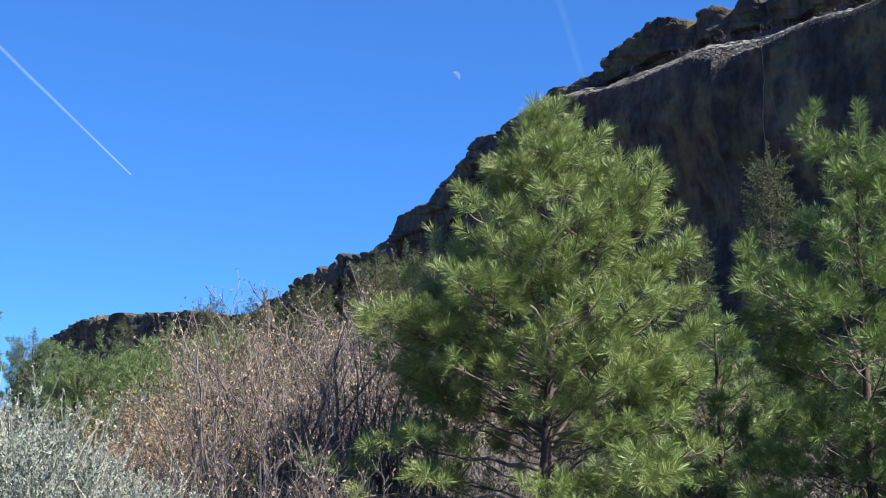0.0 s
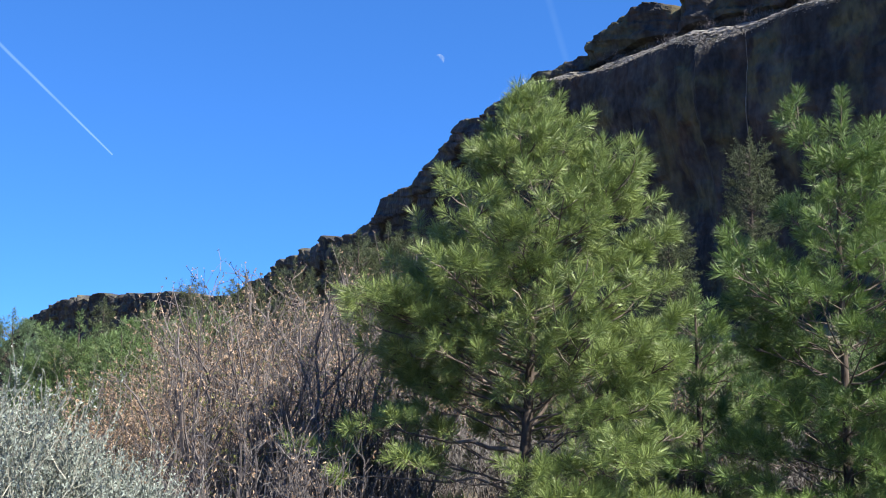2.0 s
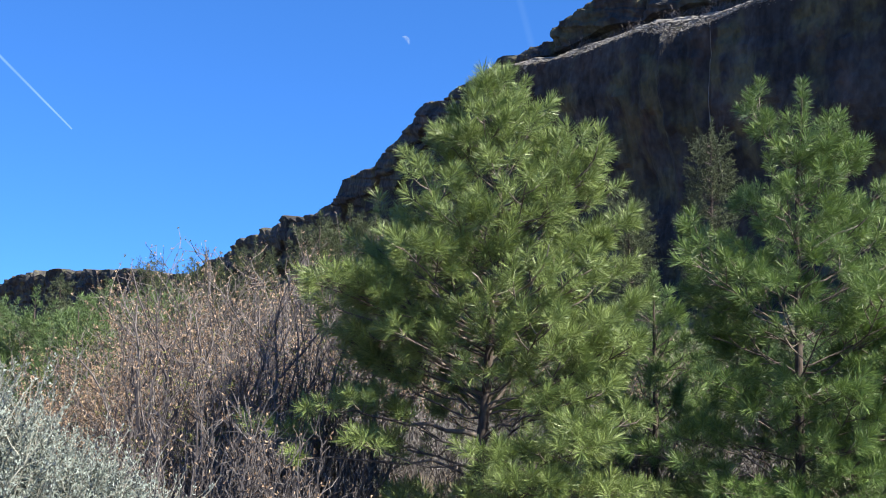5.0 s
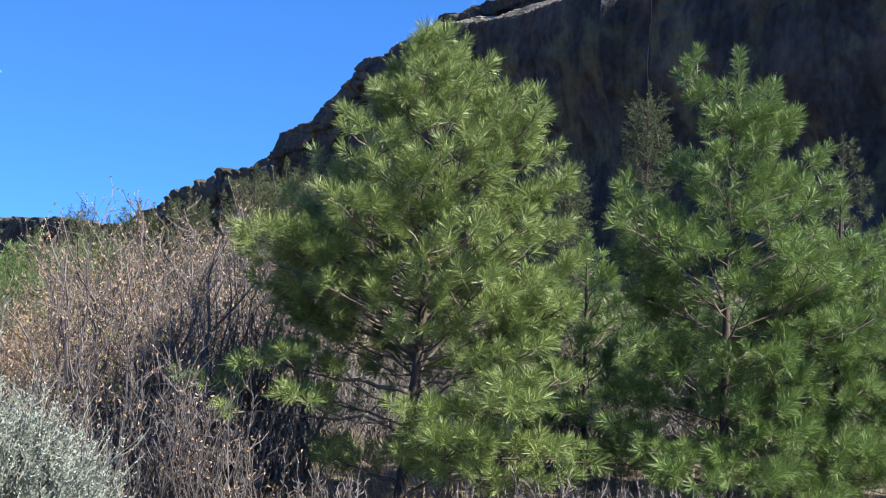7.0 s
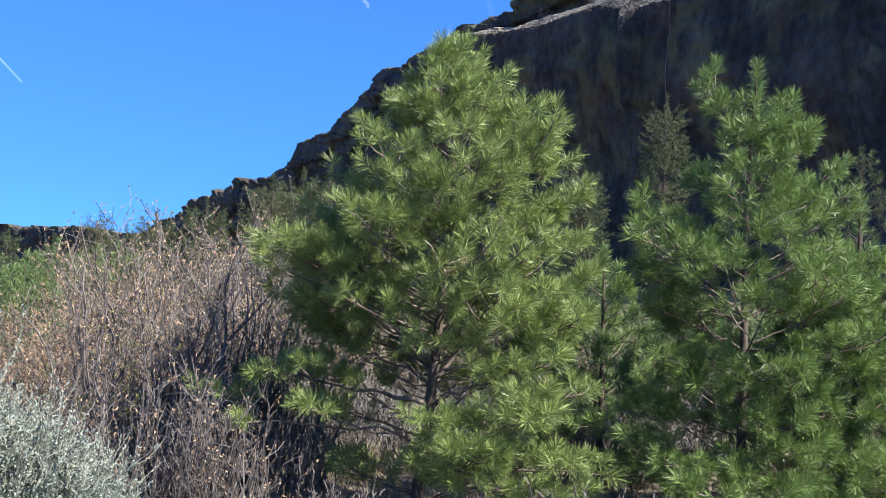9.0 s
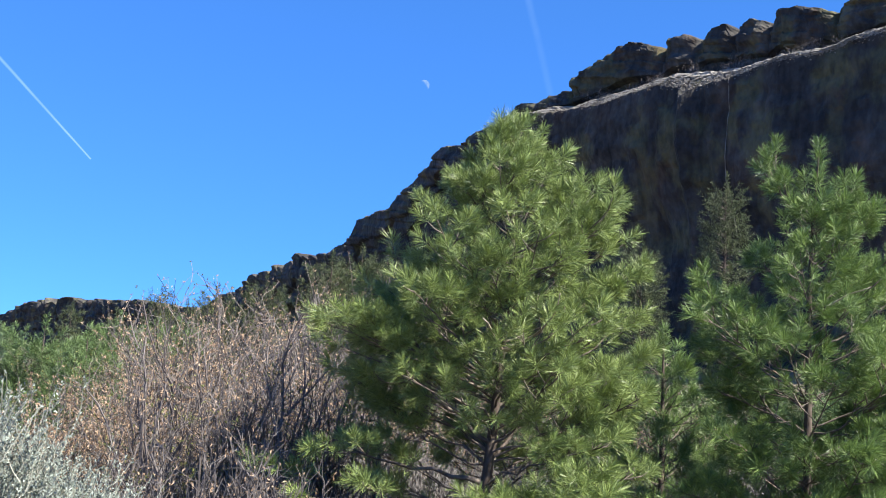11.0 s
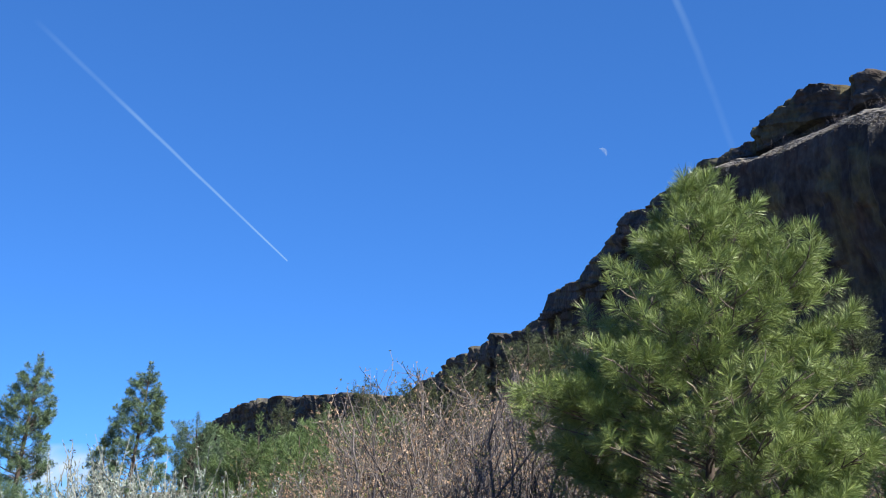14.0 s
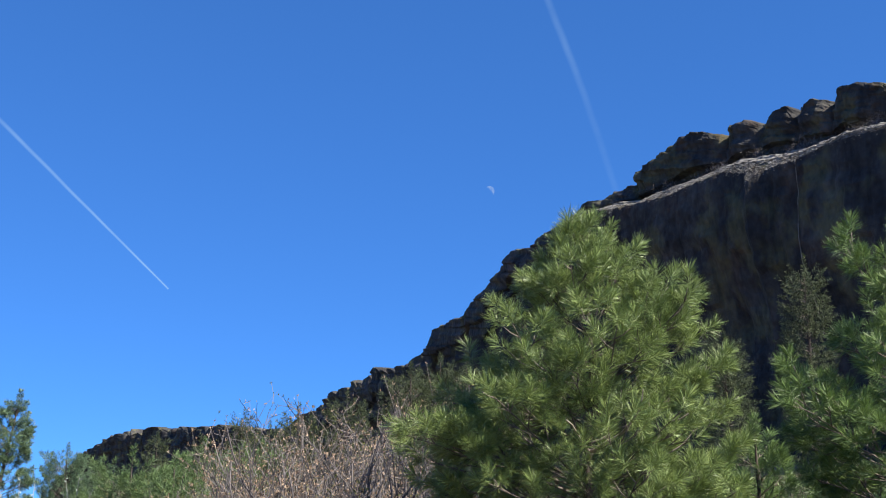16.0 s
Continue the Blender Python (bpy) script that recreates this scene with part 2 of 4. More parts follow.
# ---- ground ----
# skyline of the cliff and of the mesa that it runs out into: bearing and elevation as seen from the viewer
CLIFF_TOP = [(62, 26.0), (50, 25.0), (40, 23.8), (33, 23.0), (27, 22.3), (24.4, 21.6), (22.7, 21.35), (21.9, 21.2), (21.65, 20.9), (20.7, 21.1), (19.9, 21.2), (19.0, 21.05), (18.45, 20.6), (17.6, 20.7), (16.8, 20.24), (16.4, 20.46),
             (15.6, 20.35), (15.0, 19.88), (14.3, 20.0), (13.55, 19.85), (13.15, 19.44), (11.8, 19.65), (11.0, 19.47), (10.1, 18.76), (9.4, 18.22), (8.5, 17.85), (8.45, 17.32), (7.6, 16.97), (7.0, 16.56), (6.4, 16.52), (5.7, 16.15),
             (5.2, 15.5), (3.8, 14.87), (3.1, 14.3), (2.2, 14.12), (1.8, 13.72), (1.4, 12.9), (0.1, 11.65), (-0.3, 11.5), (-0.5, 10.87), (-1.3, 10.5), (-2.1, 10.15), (-2.15, 9.32), (-2.8, 8.92)]
MESA_TOP = [(-3.6, 8.38), (-4.8, 8.26), (-5.9, 7.66), (-7.0, 7.1), (-8.6, 5.9), (-9.6, 5.15), (-11.2, 5.2), (-12.5, 5.27), (-14.4, 5.15), (-15.5, 5.02), (-17.5, 4.8), (-18.4, 4.28), (-19.1, 3.9), (-19.9, 2.9), (-20.6, 2.0)]
CLIFF_AWAY = [(62, 92), (40, 100), (27, 109), (20.5, 117), (13.2, 130), (8.4, 141), (3.5, 174), (0, 217), (-2.2, 248), (-5.3, 310), (-8.6, 400), (-12.2, 470), (-17.4, 635), (-20.6, 750)]


def cliff_away(az):
    """Distance of the rim over the ground at a bearing."""
    return float(np.interp(-az, [-p[0] for p in CLIFF_AWAY], [p[1] for p in CLIFF_AWAY]))


RIM = np.array([[*bearing(a, cliff_away(a))[:2], cliff_away(a) * math.tan(radians(e)) + EYE, a] for a, e in CLIFF_TOP + MESA_TOP])


def rim_distance(x, y):
    """Distance over the ground from places to the rim's plan line."""
    best = np.full(np.shape(x), 1e9)
    for p, q in zip(RIM[:-1, :2], RIM[1:, :2]):
        d = q - p
        u = np.clip(((x - p[0]) * d[0] + (y - p[1]) * d[1]) / (d @ d), 0, 1)
        best = np.minimum(best, np.hypot(x - p[0] - u * d[0], y - p[1] - u * d[1]))
    return best


def ground_height(x, y):
    x, y = np.asarray(x, float), np.asarray(y, float)
    far = np.clip((70 - rim_distance(x, y)) / 62, 0, 1)
    lump = 0.06 * np.sin(x * 0.9 + 1.3 * np.sin(y * 0.5)) * np.cos(y * 0.7 + x * 0.2) + 0.5 * np.sin(x * 0.05 + 1) * np.sin(y * 0.043)
    near = np.clip(np.hypot(x, y) / 30, 0, 1)
    return 9 * far ** 1.4 + lump * (0.25 + 0.75 * near) * np.clip(np.hypot(x, y) / 4, 0.1, 1)


def lay_ground():
    ring = np.concatenate([[0.0], np.geomspace(0.6, 4200, 110)])
    ang = np.linspace(0, 2 * np.pi, 181)[:-1]
    x, y = np.outer(ring, np.sin(ang)), np.outer(ring, np.cos(ang))
    z = ground_height(x, y)
    s = Soup()
    i, k = np.meshgrid(np.arange(len(ring) - 1), np.arange(len(ang)), indexing="ij")
    k2, w = (k + 1) % len(ang), len(ang)
    s.add(np.stack([x, y, z], -1).reshape(-1, 3), np.stack([i * w + k, i * w + k2, (i + 1) * w + k2, (i + 1) * w + k], -1).reshape(-1, 4))
    ob = new("ground", s.mesh("ground", SOIL, True))
    return tagged(ob, "dry brown valley ground sloping up to the cliff", "ground", kind="structure")


lay_ground()


# ---- basalt cliff ----
# the pale ledge below the rim: bearing and elevation of its upper and of its lower border
LEDGE_TOP = [(62, 24.5), (40, 22.2), (27, 20.6), (23.8, 19.94), (22.8, 19.55), (22.0, 19.28), (21.0, 19.24), (20.2, 19.1), (19.4, 18.86), (18.0, 18.46), (16.6, 18.3), (14.9, 18.22), (14.1, 18.0), (13.2, 17.63), (11.8, 17.25), (10.7, 16.87), (9.8, 16.48), (8.5, 16.43), (7.8, 16.12), (6.0, 15.68), (5.0, 15.3)]
LEDGE_LOW = [(62, 24.0), (27, 20.2), (23.8, 19.6), (22.3, 19.08), (21.5, 18.95), (19.4, 18.62), (18.8, 18.2), (17.2, 17.6), (16.5, 17.4), (16.0, 16.85), (15.6, 17.4), (14.4, 17.6), (13.0, 17.1), (11.5, 16.55), (9.8, 16.25), (8.9, 16.1), (8.1, 16.02), (6.9, 15.7), (5.0, 15.1)]
BLOCKS = [24.3, 21.7, 18.45, 16.78, 15.0, 13.15, 8.47, 7.0, 5.6, 3.4, 1.75, -0.35, -2.15]


def build_cliff():
    root = thing("cliff", (0, 0, 0), "dark shaded basalt cliff with a pale sloping ledge below its rim", "cliff", kind="structure")
    seg = np.hypot(*np.diff(RIM[:, :2], axis=0).T)
    along = np.concatenate([[0], np.cumsum(seg)])
    # finer steps where the rock stands nearest
    s, at = [], 0.0
    while at < along[-1]:
        s.append(at)
        px, py = np.interp(at, along, RIM[:, 0]), np.interp(at, along, RIM[:, 1])
        at += math.hypot(px, py) * (0.0024 if 30 > math.degrees(math.atan2(px, py)) > -3 else 0.0045)
    s = np.array(s)
    x, y, top = (np.interp(s, along, RIM[:, k]) for k in range(3))
    az = np.degrees(np.arctan2(x, y))
    dist = np.hypot(x, y)
    size = np.clip(dist / 130, 0.8, 3.2)
    # blocks of the upper tier, each a rounded boss between two clefts
    g = np.random.default_rng(5)
    edges = [float(np.interp(-a, -az, s)) for a in BLOCKS]
    e = edges[-1]
    while e < along[-1]:
        e += g.uniform(3.0, 7.5) * np.clip(np.interp(e, s, size), 0.8, 2.4)
        edges.append(e)
    e = edges[0]
    while e > 0:
        e -= g.uniform(5, 9)
        edges.insert(0, e)
    edges = np.array(edges)
    b = np.clip(np.searchsorted(edges, s, "right") - 1, 0, len(edges) - 2)
    u = (s - edges[b]) / (edges[b + 1] - edges[b])
    span = edges[b + 1] - edges[b]
    cleft = np.exp(-np.minimum(u, 1 - u) * span / 0.5)
    far = np.clip((-2 - az) / 2, 0, 1)
    top = top + far * (g.normal(0, 0.4, len(edges))[b] - 1.2 * np.abs(2 * u - 1) ** 4) * np.minimum(size, 1.6)
    top = top + np.array([0.22 * noise.noise((a * 0.9, 0, 31)) + 0.12 * noise.noise((a * 2.3, 0, 33)) for a in s]) * np.minimum(size, 1.6)
    tx, ty = np.gradient(x, s), np.gradient(y, s)
    tx, ty = np.convolve(np.pad(tx, 30, "edge"), np.ones(61) / 61, "valid"), np.convolve(np.pad(ty, 30, "edge"), np.ones(61) / 61, "valid")
    ln = np.hypot(tx, ty)
    nx, ny = -ty / ln, tx / ln
    flip = np.where(nx * x + ny * y > 0, -1, 1)
    nx, ny = nx * flip, ny * flip

    def height(elevation, out):
        return np.hypot(x + nx * out, y + ny * out) * np.tan(np.radians(elevation)) + EYE

    # the ledge fades out to the left, where the tier stands straight on the wall
    led = np.clip((az - 5.2) / 1.2, 0, 1)
    plain = top - 2.4 * size
    crumb = np.array([0.30 * noise.noise((a * 1.1, 0, 3)) + 0.28 * noise.noise((a * 2.6, 0, 4)) + 0.2 * noise.noise((a * 5.5, 0, 5)) for a in s])
    z_top = led * height(np.interp(-az, [-p[0] for p in LEDGE_TOP], [p[1] for p in LEDGE_TOP]), 3.6) + (1 - led) * plain + 0.35 * crumb * led
    low_el = np.interp(-az, [-p[0] for p in LEDGE_LOW], [p[1] for p in LEDGE_LOW])
    z_fan = np.minimum(height(low_el, 5.0) + 0.5 * crumb, z_top - 0.5)
    z_low = z_top - led * np.clip(0.45 + 0.35 * crumb + 0.22 * (z_top - z_fan), 0.2, 0.9) - 0.3 * (1 - led)
    out_top = 3.6 * led
    out_low = out_top + (1.25 * (z_top - z_low) + 0.1) * led

    def relief(zz):
        out = np.empty(zz.shape)
        for idx in np.ndindex(zz.shape):
            a, c, k = s[idx[0]], zz[idx], size[idx[0]]
            crack = abs(noise.noise((a * 0.13 / k, c * 0.03, 9.0)))
            out[idx] = k * (1.7 * noise.noise((a * 0.045 / k, c * 0.05, 0)) + 0.6 * noise.noise((a * 0.30 / k, c * 0.09, 2)) + 0.35 * noise.noise((a * 0.5 / k, c * 0.6 / k, 15)) + 0.16 * noise.noise((a * 1.3, c * 0.9, 5))
                            + 0.2 * noise.cell((a * 0.55 / k, c * 0.16 / k + 3 * noise.cell((a * 0.55 / k, 0, 1)), 4.0)) - 2.6 * max(0, 0.10 - crack))
        return out

    def skin(offs, zs):
        return np.stack([x[:, None] + nx[:, None] * offs, y[:, None] + ny[:, None] * offs, zs + 0 * offs], -1)

    def quads(sp, v):
        h, w = v.shape[:2]
        i, k = np.meshgrid(np.arange(h - 1), np.arange(w - 1), indexing="ij")
        sp.add(v.reshape(-1, 3), np.stack([i * w + k, i * w + k + 1, (i + 1) * w + k + 1, (i + 1) * w + k], -1).reshape(-1, 4))

    def sheet(name, offs, zs, mat, label="", smooth=False):
        sp, v = Soup(), skin(offs, zs)
        quads(sp, v)
        part(name, sp, mat, root, label, smooth)
        return v

    # lower wall, leaning out a little towards its foot; a buttress stands proud where the ledge bends
    foot = ground_height(x + nx * 6, y + ny * 6) - 4
    vv = np.linspace(0, 1, 84)[None]
    head = z_low + 0.12 * led
    z_fan = led * z_fan + (1 - led) * (head - 1.5)
    apron = np.clip((vv - 0.84) / 0.16, 0, 1)
    zs = foot[:, None] + (z_fan - foot)[:, None] * np.minimum(vv / 0.84, 1) + (head - z_fan)[:, None] * apron
    out_fan = out_low + 0.62 * led * (head - z_fan)
    offs = out_fan[:, None] + (out_low - out_fan)[:, None] * apron + 0.05 + 3.0 * np.clip(1 - vv / 0.84, 0, 1) ** 1.5
    hold = np.clip((0.97 - vv) / 0.2, 0.06, 1) * led[:, None] + (1 - led)[:, None] * (1 - 0.6 * np.clip((vv - 0.7) / 0.25, 0, 1))
    # the lower wall lies back under its brow
    look_up = np.degrees(np.arctan2(zs - EYE, dist[:, None]))
    hollow = np.clip((14.5 - look_up) / 6, 0, 1)
    offs = offs - 3.5 * hollow * hollow * (3 - 2 * hollow) * np.clip((az - 5) / 5, 0, 1)[:, None]
    offs = offs + relief(zs) * hold + (1.5 * np.exp(-((az - 7.9) / 0.5) ** 2))[:, None] * np.clip((1 - vv) * 6, 0, 1)
    wall = sheet("rock_wall", offs, zs, BASALT)
    # loose stones that lie thick on the edge of the ledge and thin out down the wall
    sp = Soup()
    shape = np.array([(1, 0, 0), (-1, 0, 0), (0, 1, 0), (0, -1, 0), (0, 0, 0.7), (0, 0, -0.7)], float)
    tri = np.array([(0, 2, 4), (2, 1, 4), (1, 3, 4), (3, 0, 4), (2, 0, 5), (1, 2, 5), (3, 1, 5), (0, 3, 5)])
    seen = np.nonzero((az > 5.5) & (az < 29))[0]
    # pale stones added down the buttress stand in for its sunlit edge
    lit_edge = np.nonzero((az > 8.45) & (az < 8.95))[0]
    for n in range(7400):
        i = int(g.choice(seen if n < 6600 else lit_edge))
        q = g.random() ** 1.5
        w = 83 * (1 - 0.17 * q if n < 6600 else 0.99 - 0.22 * q)
        k = min(int(w), 82)
        p = wall[i, k] + (wall[i, k + 1] - wall[i, k]) * (w - k) - np.array([nx[i], ny[i], 0]) * 0.03
        p = p + np.array([tx[i], ty[i], 0]) * g.uniform(-0.15, 0.15)
        sp.add(p + (shape * g.uniform(0.6, 1.4, (6, 3))) * g.uniform(0.06, 0.2) * (1.25 - 0.7 * q), tri)
    part("loose_stones", sp, LEDGE, root, "pale loose stones below the ledge", kind="stuff")
    # gravel that has run down the wall in one long rill
    out = np.stack([nx, ny, 0 * nx], -1)
    az_wall = np.degrees(np.arctan2(wall[:, 55, 0], wall[:, 55, 1]))
    i = int(np.argmin(np.abs(az_wall - 16.22)))
    rows = np.unique(np.linspace(0.40 * 83, 0.86 * 83, 16).astype(int))
    line = wall[i, rows] + out[i] * 0.16
    line[:, 0] += np.cumsum(g.normal(0, 0.03, len(rows)))
    sp = Soup()
    sp.tube(line, np.linspace(0.045, 0.06, len(rows)), 5)
    part("gravel_run", sp, LEDGE, root)
    # pale scree: a shelf below the tier, then a steep fringe over the edge of the wall
    vv = np.linspace(0, 1, 24)[None]
    q = np.clip((vv - 0.35) / 0.65, 0, 1)
    back = np.clip(1 - vv / 0.35, 0, 1)
    grit = np.array([[0.5 * noise.noise((a * 0.9, w * 4, 1)) + 0.3 * noise.noise((a * 2.1, w * 9, 2)) for w in vv[0]] for a in s])
    offs = (out_top[:, None] * (1 - back) - 0.6 * back) + (out_low - out_top)[:, None] * q + 0.7 * grit * led[:, None] - 0.8 * (1 - led)[:, None]
    zs = z_top[:, None] + back * 0.95 - (z_top - z_low)[:, None] * q + 0.22 * grit * np.sin(np.pi * np.clip(vv, 0, 1))
    sheet("scree_ledge", offs, zs, LEDGE, "pale dry scree on the ledge")
    # upper tier: a recessed lower bed, rounded blocks above it
    vv = np.linspace(0, 1, 30)[None]
    base = z_top - 0.4 - 2.2 * (1 - led) * size
    rise = np.minimum(vv * 1.06, 1)
    zs = base[:, None] + (top - base)[:, None] * rise
    bed = 0.36 + 0.10 * np.array([noise.noise((a * 0.12, 0, 21)) for a in s])[:, None]
    boss = np.clip((vv - bed) / (1 - bed), 0, 1)
    offs = 0.2 + np.where(vv > bed, 1.05 * np.sin(np.pi * (0.12 + 0.84 * boss)) ** 0.25 - 0.25, -0.35 * led[:, None]) * np.minimum(size, 1.5)[:, None]
    offs = offs - 1.9 * np.clip((vv - 0.945) / 0.055, 0, 1) ** 2 * size[:, None] - 1.7 * cleft[:, None] * (0.35 + 0.65 * boss) + 0.3
    rough = np.array([[0.55 * noise.noise((a * 0.35 / k, c * 0.5 / k, 6)) + 0.35 * noise.noise((a * 1.0 / k, c * 1.3 / k, 8)) + 0.3 * noise.cell((a * 0.45 / k, c * 0.9 / k, 2)) + 0.16 * noise.noise((a * 2.4 / k, c * 2.8 / k, 9)) for c in row] for a, k, row in zip(s, size, zs)])
    offs = offs + (0.4 * relief(zs) + 0.15) * (1 - led)[:, None]
    v = skin(offs + rough * size[:, None], zs)
    rest = Soup()
    for n in np.unique(b):
        cols = np.nonzero(b == n)[0]
        lo, hi = cols[0], min(cols[-1] + 1, len(s) - 1)
        if hi <= lo:
            continue
        near = az[lo] > -2.3
        sp = Soup() if near else rest
        quads(sp, v[lo:hi + 1])
        if near:
            part("boulder", sp, BASALT, root)
    part("upper_tier", rest, BASALT, root)
    vv = np.linspace(0, 1, 6)[None]
    sheet("plateau", -1.6 * size[:, None] - vv * 45, np.repeat(top[:, None], 6, 1) - 0.25 - vv * 3, SOIL, "dry grassy plateau")
    shelf = skin((out_top * 0.55)[:, None], (z_top + 0.35)[:, None])[:, 0]
    return az, shelf, v[:, -3]


CLIFF_AZ, CLIFF_SHELF, CLIFF_CREST = build_cliff()


# ---- pines ----
def tuft_kinds(count, shoot, length, width, spread, bend, seed):
    return [tuft(count, shoot, length, width, spread, bend, seed + k) for k in range(5)]


NEAR_TUFTS = tuft_kinds(140, 0.13, 0.155, 0.0044, 84, 0.03, 10)
MID_TUFTS = tuft_kinds(60, 0.22, 0.16, 0.0085, 84, 0.05, 20)
FAR_TUFTS = tuft_kinds(68, 0.24, 0.16, 0.0095, 90, 0.05, 30)
LONE_TUFTS = tuft_kinds(150, 0.17, 0.145, 0.0078, 110, 0.05, 40)
FIR_TUFTS = tuft_kinds(60, 0.66, 0.15, 0.015, 80, -0.2, 50)


def grow_limb(base, limb, bark, needles, root, g, radius, tufts, spacing, bare, scale, up, dead=False, label="", forks=2):
    """One limb with its side shoots, and the needles that it bears as its child."""
    wood, green = Soup(), Soup()
    base = np.array(base)
    n = len(limb)
    wood.tube(limb - base, np.linspace(radius, 0.004 * scale, n), 5 if tufts is NEAR_TUFTS else 3, tufts is NEAR_TUFTS)
    length = np.linalg.norm(np.diff(limb, axis=0), axis=1).sum()
    places, axes, sizes = [], [], []

    def tip(p, d, k=1.0):
        places.append(p - base)
        axes.append(unit(unit(d) + np.array([0, 0, up]) + g.normal(0, 0.15, 3)))
        sizes.append(scale * k * g.uniform(0.72, 1.15))

    if not dead:
        tip(limb[-1], limb[-1] - limb[-2])
        run, side = max(bare * length, 0.05), g.choice([-1, 1])
        while run < length * 0.98:
            u = run / length * (n - 1)
            k = min(int(u), n - 2)
            p = limb[k] + (limb[k + 1] - limb[k]) * (u - k)
            d = unit(limb[k + 1] - limb[k])
            sd = unit(np.cross(d, [0, 0, 1])) * side
            rest = 1 - run / length
            ln = (0.10 + 0.48 * rest * min(1, 0.55 + length * 0.35)) * g.uniform(0.7, 1.25) * scale ** 0.5 * (0.6 + 0.4 * min(1.5, length))
            way = unit(d * g.uniform(0.5, 0.95) + sd * g.uniform(0.4, 0.95) + np.array([0, 0, g.normal(0.06, 0.09)]))
            mid = p + way * ln * 0.55
            end = mid + unit(way + np.array([0, 0, 0.35])) * ln * 0.5
            if tufts is NEAR_TUFTS:
                wood.tube(np.array([p, mid, end]) - base, [radius * 0.35 + 0.003 * scale, 0.006 * scale, 0.004 * scale], 3)
            else:
                wood.tube(np.array([p, end]) - base, [radius * 0.35 + 0.003 * scale, 0.004 * scale], 3, False)
            tip(end, end - mid)
            if ln > (0.28 if forks == 2 else 0.2) * scale:
                for q in range(forks):
                    w2 = unit(way + g.normal(0, 0.6, 3) * np.array([1, 1, 0.4]) + np.array([0, 0, 0.15]))
                    e2 = mid + w2 * ln * g.uniform(0.25, 0.45)
                    if tufts is NEAR_TUFTS:
                        wood.tube(np.array([mid, e2]) - base, [0.006 * scale, 0.004 * scale], 3, False)
                    tip(e2, w2, 0.92)
            side = -side
            run += spacing * g.uniform(0.7, 1.3)
    ob = part("branch", wood, bark, root, label, True)
    if places:
        plant_tufts(green, places, axes, sizes, tufts, int(g.integers(1e6)))
        part("needles", green, needles, ob)
    return len(places)


def pine(base, spine, trunk_r, reach, seed, label, needles, tufts, whorl=0.30, per=5, first=0.45, spacing=0.17, bare=0.33, scale=1.0, up=0.15, extra=(), group="", rises=(2, 60), name="pine_tree", dead=(), ragged=0.70, windows=()):
    """A young pine: bent trunk through the spine's places, whorls of limbs that fill the reach (height: left, right), explicit limbs besides."""
    g = np.random.default_rng(seed)
    root = thing(name, base, label, "tree", group)
    base = np.array(base, float)
    spine = np.array(spine, float)
    zz = np.linspace(0, spine[-1, 2], 26)
    line = np.stack([np.interp(zz, spine[:, 2], spine[:, 0]), np.interp(zz, spine[:, 2], spine[:, 1]), zz], -1)
    height = zz[-1]
    s = Soup()
    low = line.copy()
    low[0, 2] -= 0.15
    s.tube(low, trunk_r * (1 - zz / height) ** 0.8 + 0.008 * scale + trunk_r * 0.35 * np.exp(-zz / (0.06 * height)), 10)
    part("trunk", s, BARK, root, smooth=True)
    rz = np.array(reach)

    def grow(z0, az, length, r0, r1, swing=0.0, br=bare, rad=None, kind=False, lab=""):
        st = np.array([np.interp(z0, zz, line[:, 0]), np.interp(z0, zz, line[:, 1]), z0]) + base
        limb = bent(st, az, length, r0, r1, 9, g, 0.19 if z0 < 0.4 * height else 0.10, swing)
        rad = rad or (0.008 + 0.010 * length / 1.5) * scale ** 0.3 * (trunk_r / 0.075)
        grow_limb(base, limb, DEADWOOD if kind else TWIG_BARK, needles, root, g, rad, tufts, spacing * (0.72 if z0 < 0.4 * height else 1.0), br, scale, up, dead=kind, label=lab, forks=3 if tufts is NEAR_TUFTS else 2)

    z, turn = first, g.random() * 360
    while z < height - 0.12 * scale:
        u = z / height
        turn += 38
        k = (per - 1 if tufts is NEAR_TUFTS else max(3, per - 2)) if u < 0.42 else per if u < 0.8 else max(3, per - 1)
        for j in range(k):
            az = turn + j * 360 / k + g.normal(0, 9)
            left, right = np.interp(z, rz[:, 0], rz[:, 1]), np.interp(z, rz[:, 0], rz[:, 2])
            c = math.cos(radians(az))
            wide = left + (right - left) * (c * 0.5 + 0.5)
            tip_rise = rises[0] + (rises[1] - rises[0]) * u ** 1.3
            foot_rise = tip_rise if rises[0] < 0 else 15 + 18 * u
            rise = (tip_rise + foot_rise) / 2
            ln = max(wide - 0.10 * scale, 0.08) / math.cos(radians(rise)) * g.uniform(ragged if u < 0.7 else 0.5 + 0.5 * ragged, 1.0)
            zs = z + g.normal(0, 0.05 * scale) - ln * math.sin(radians(rise)) - 0.08 * scale
            if zs < 0.1 or any(lo < z < hi and a0 < az % 360 < a1 for lo, hi, a0, a1 in windows):
                continue
            grow(max(zs, 0.12), az, ln, foot_rise, tip_rise, g.normal(0, 14), bare * (1.15 - 0.75 * u))
        z += whorl * (1.25 - 0.7 * u) * g.uniform(0.85, 1.15)
    for item in extra:
        grow(*item)
    for z0, az, ln, r0, r1 in dead:
        grow(z0, az, ln, r0, r1, 0, 1, 0.022, True, "bleached dead branch stub")
    # leading shoot
    top = Soup()
    plant_tufts(top, [line[-1], line[-1] - np.array([0.0, 0, 0.14 * scale]), line[-1] - np.array([0, 0, 0.28 * scale])], [(0.05, 0, 1)] * 3, [scale * 0.95, scale, scale], tufts, seed)
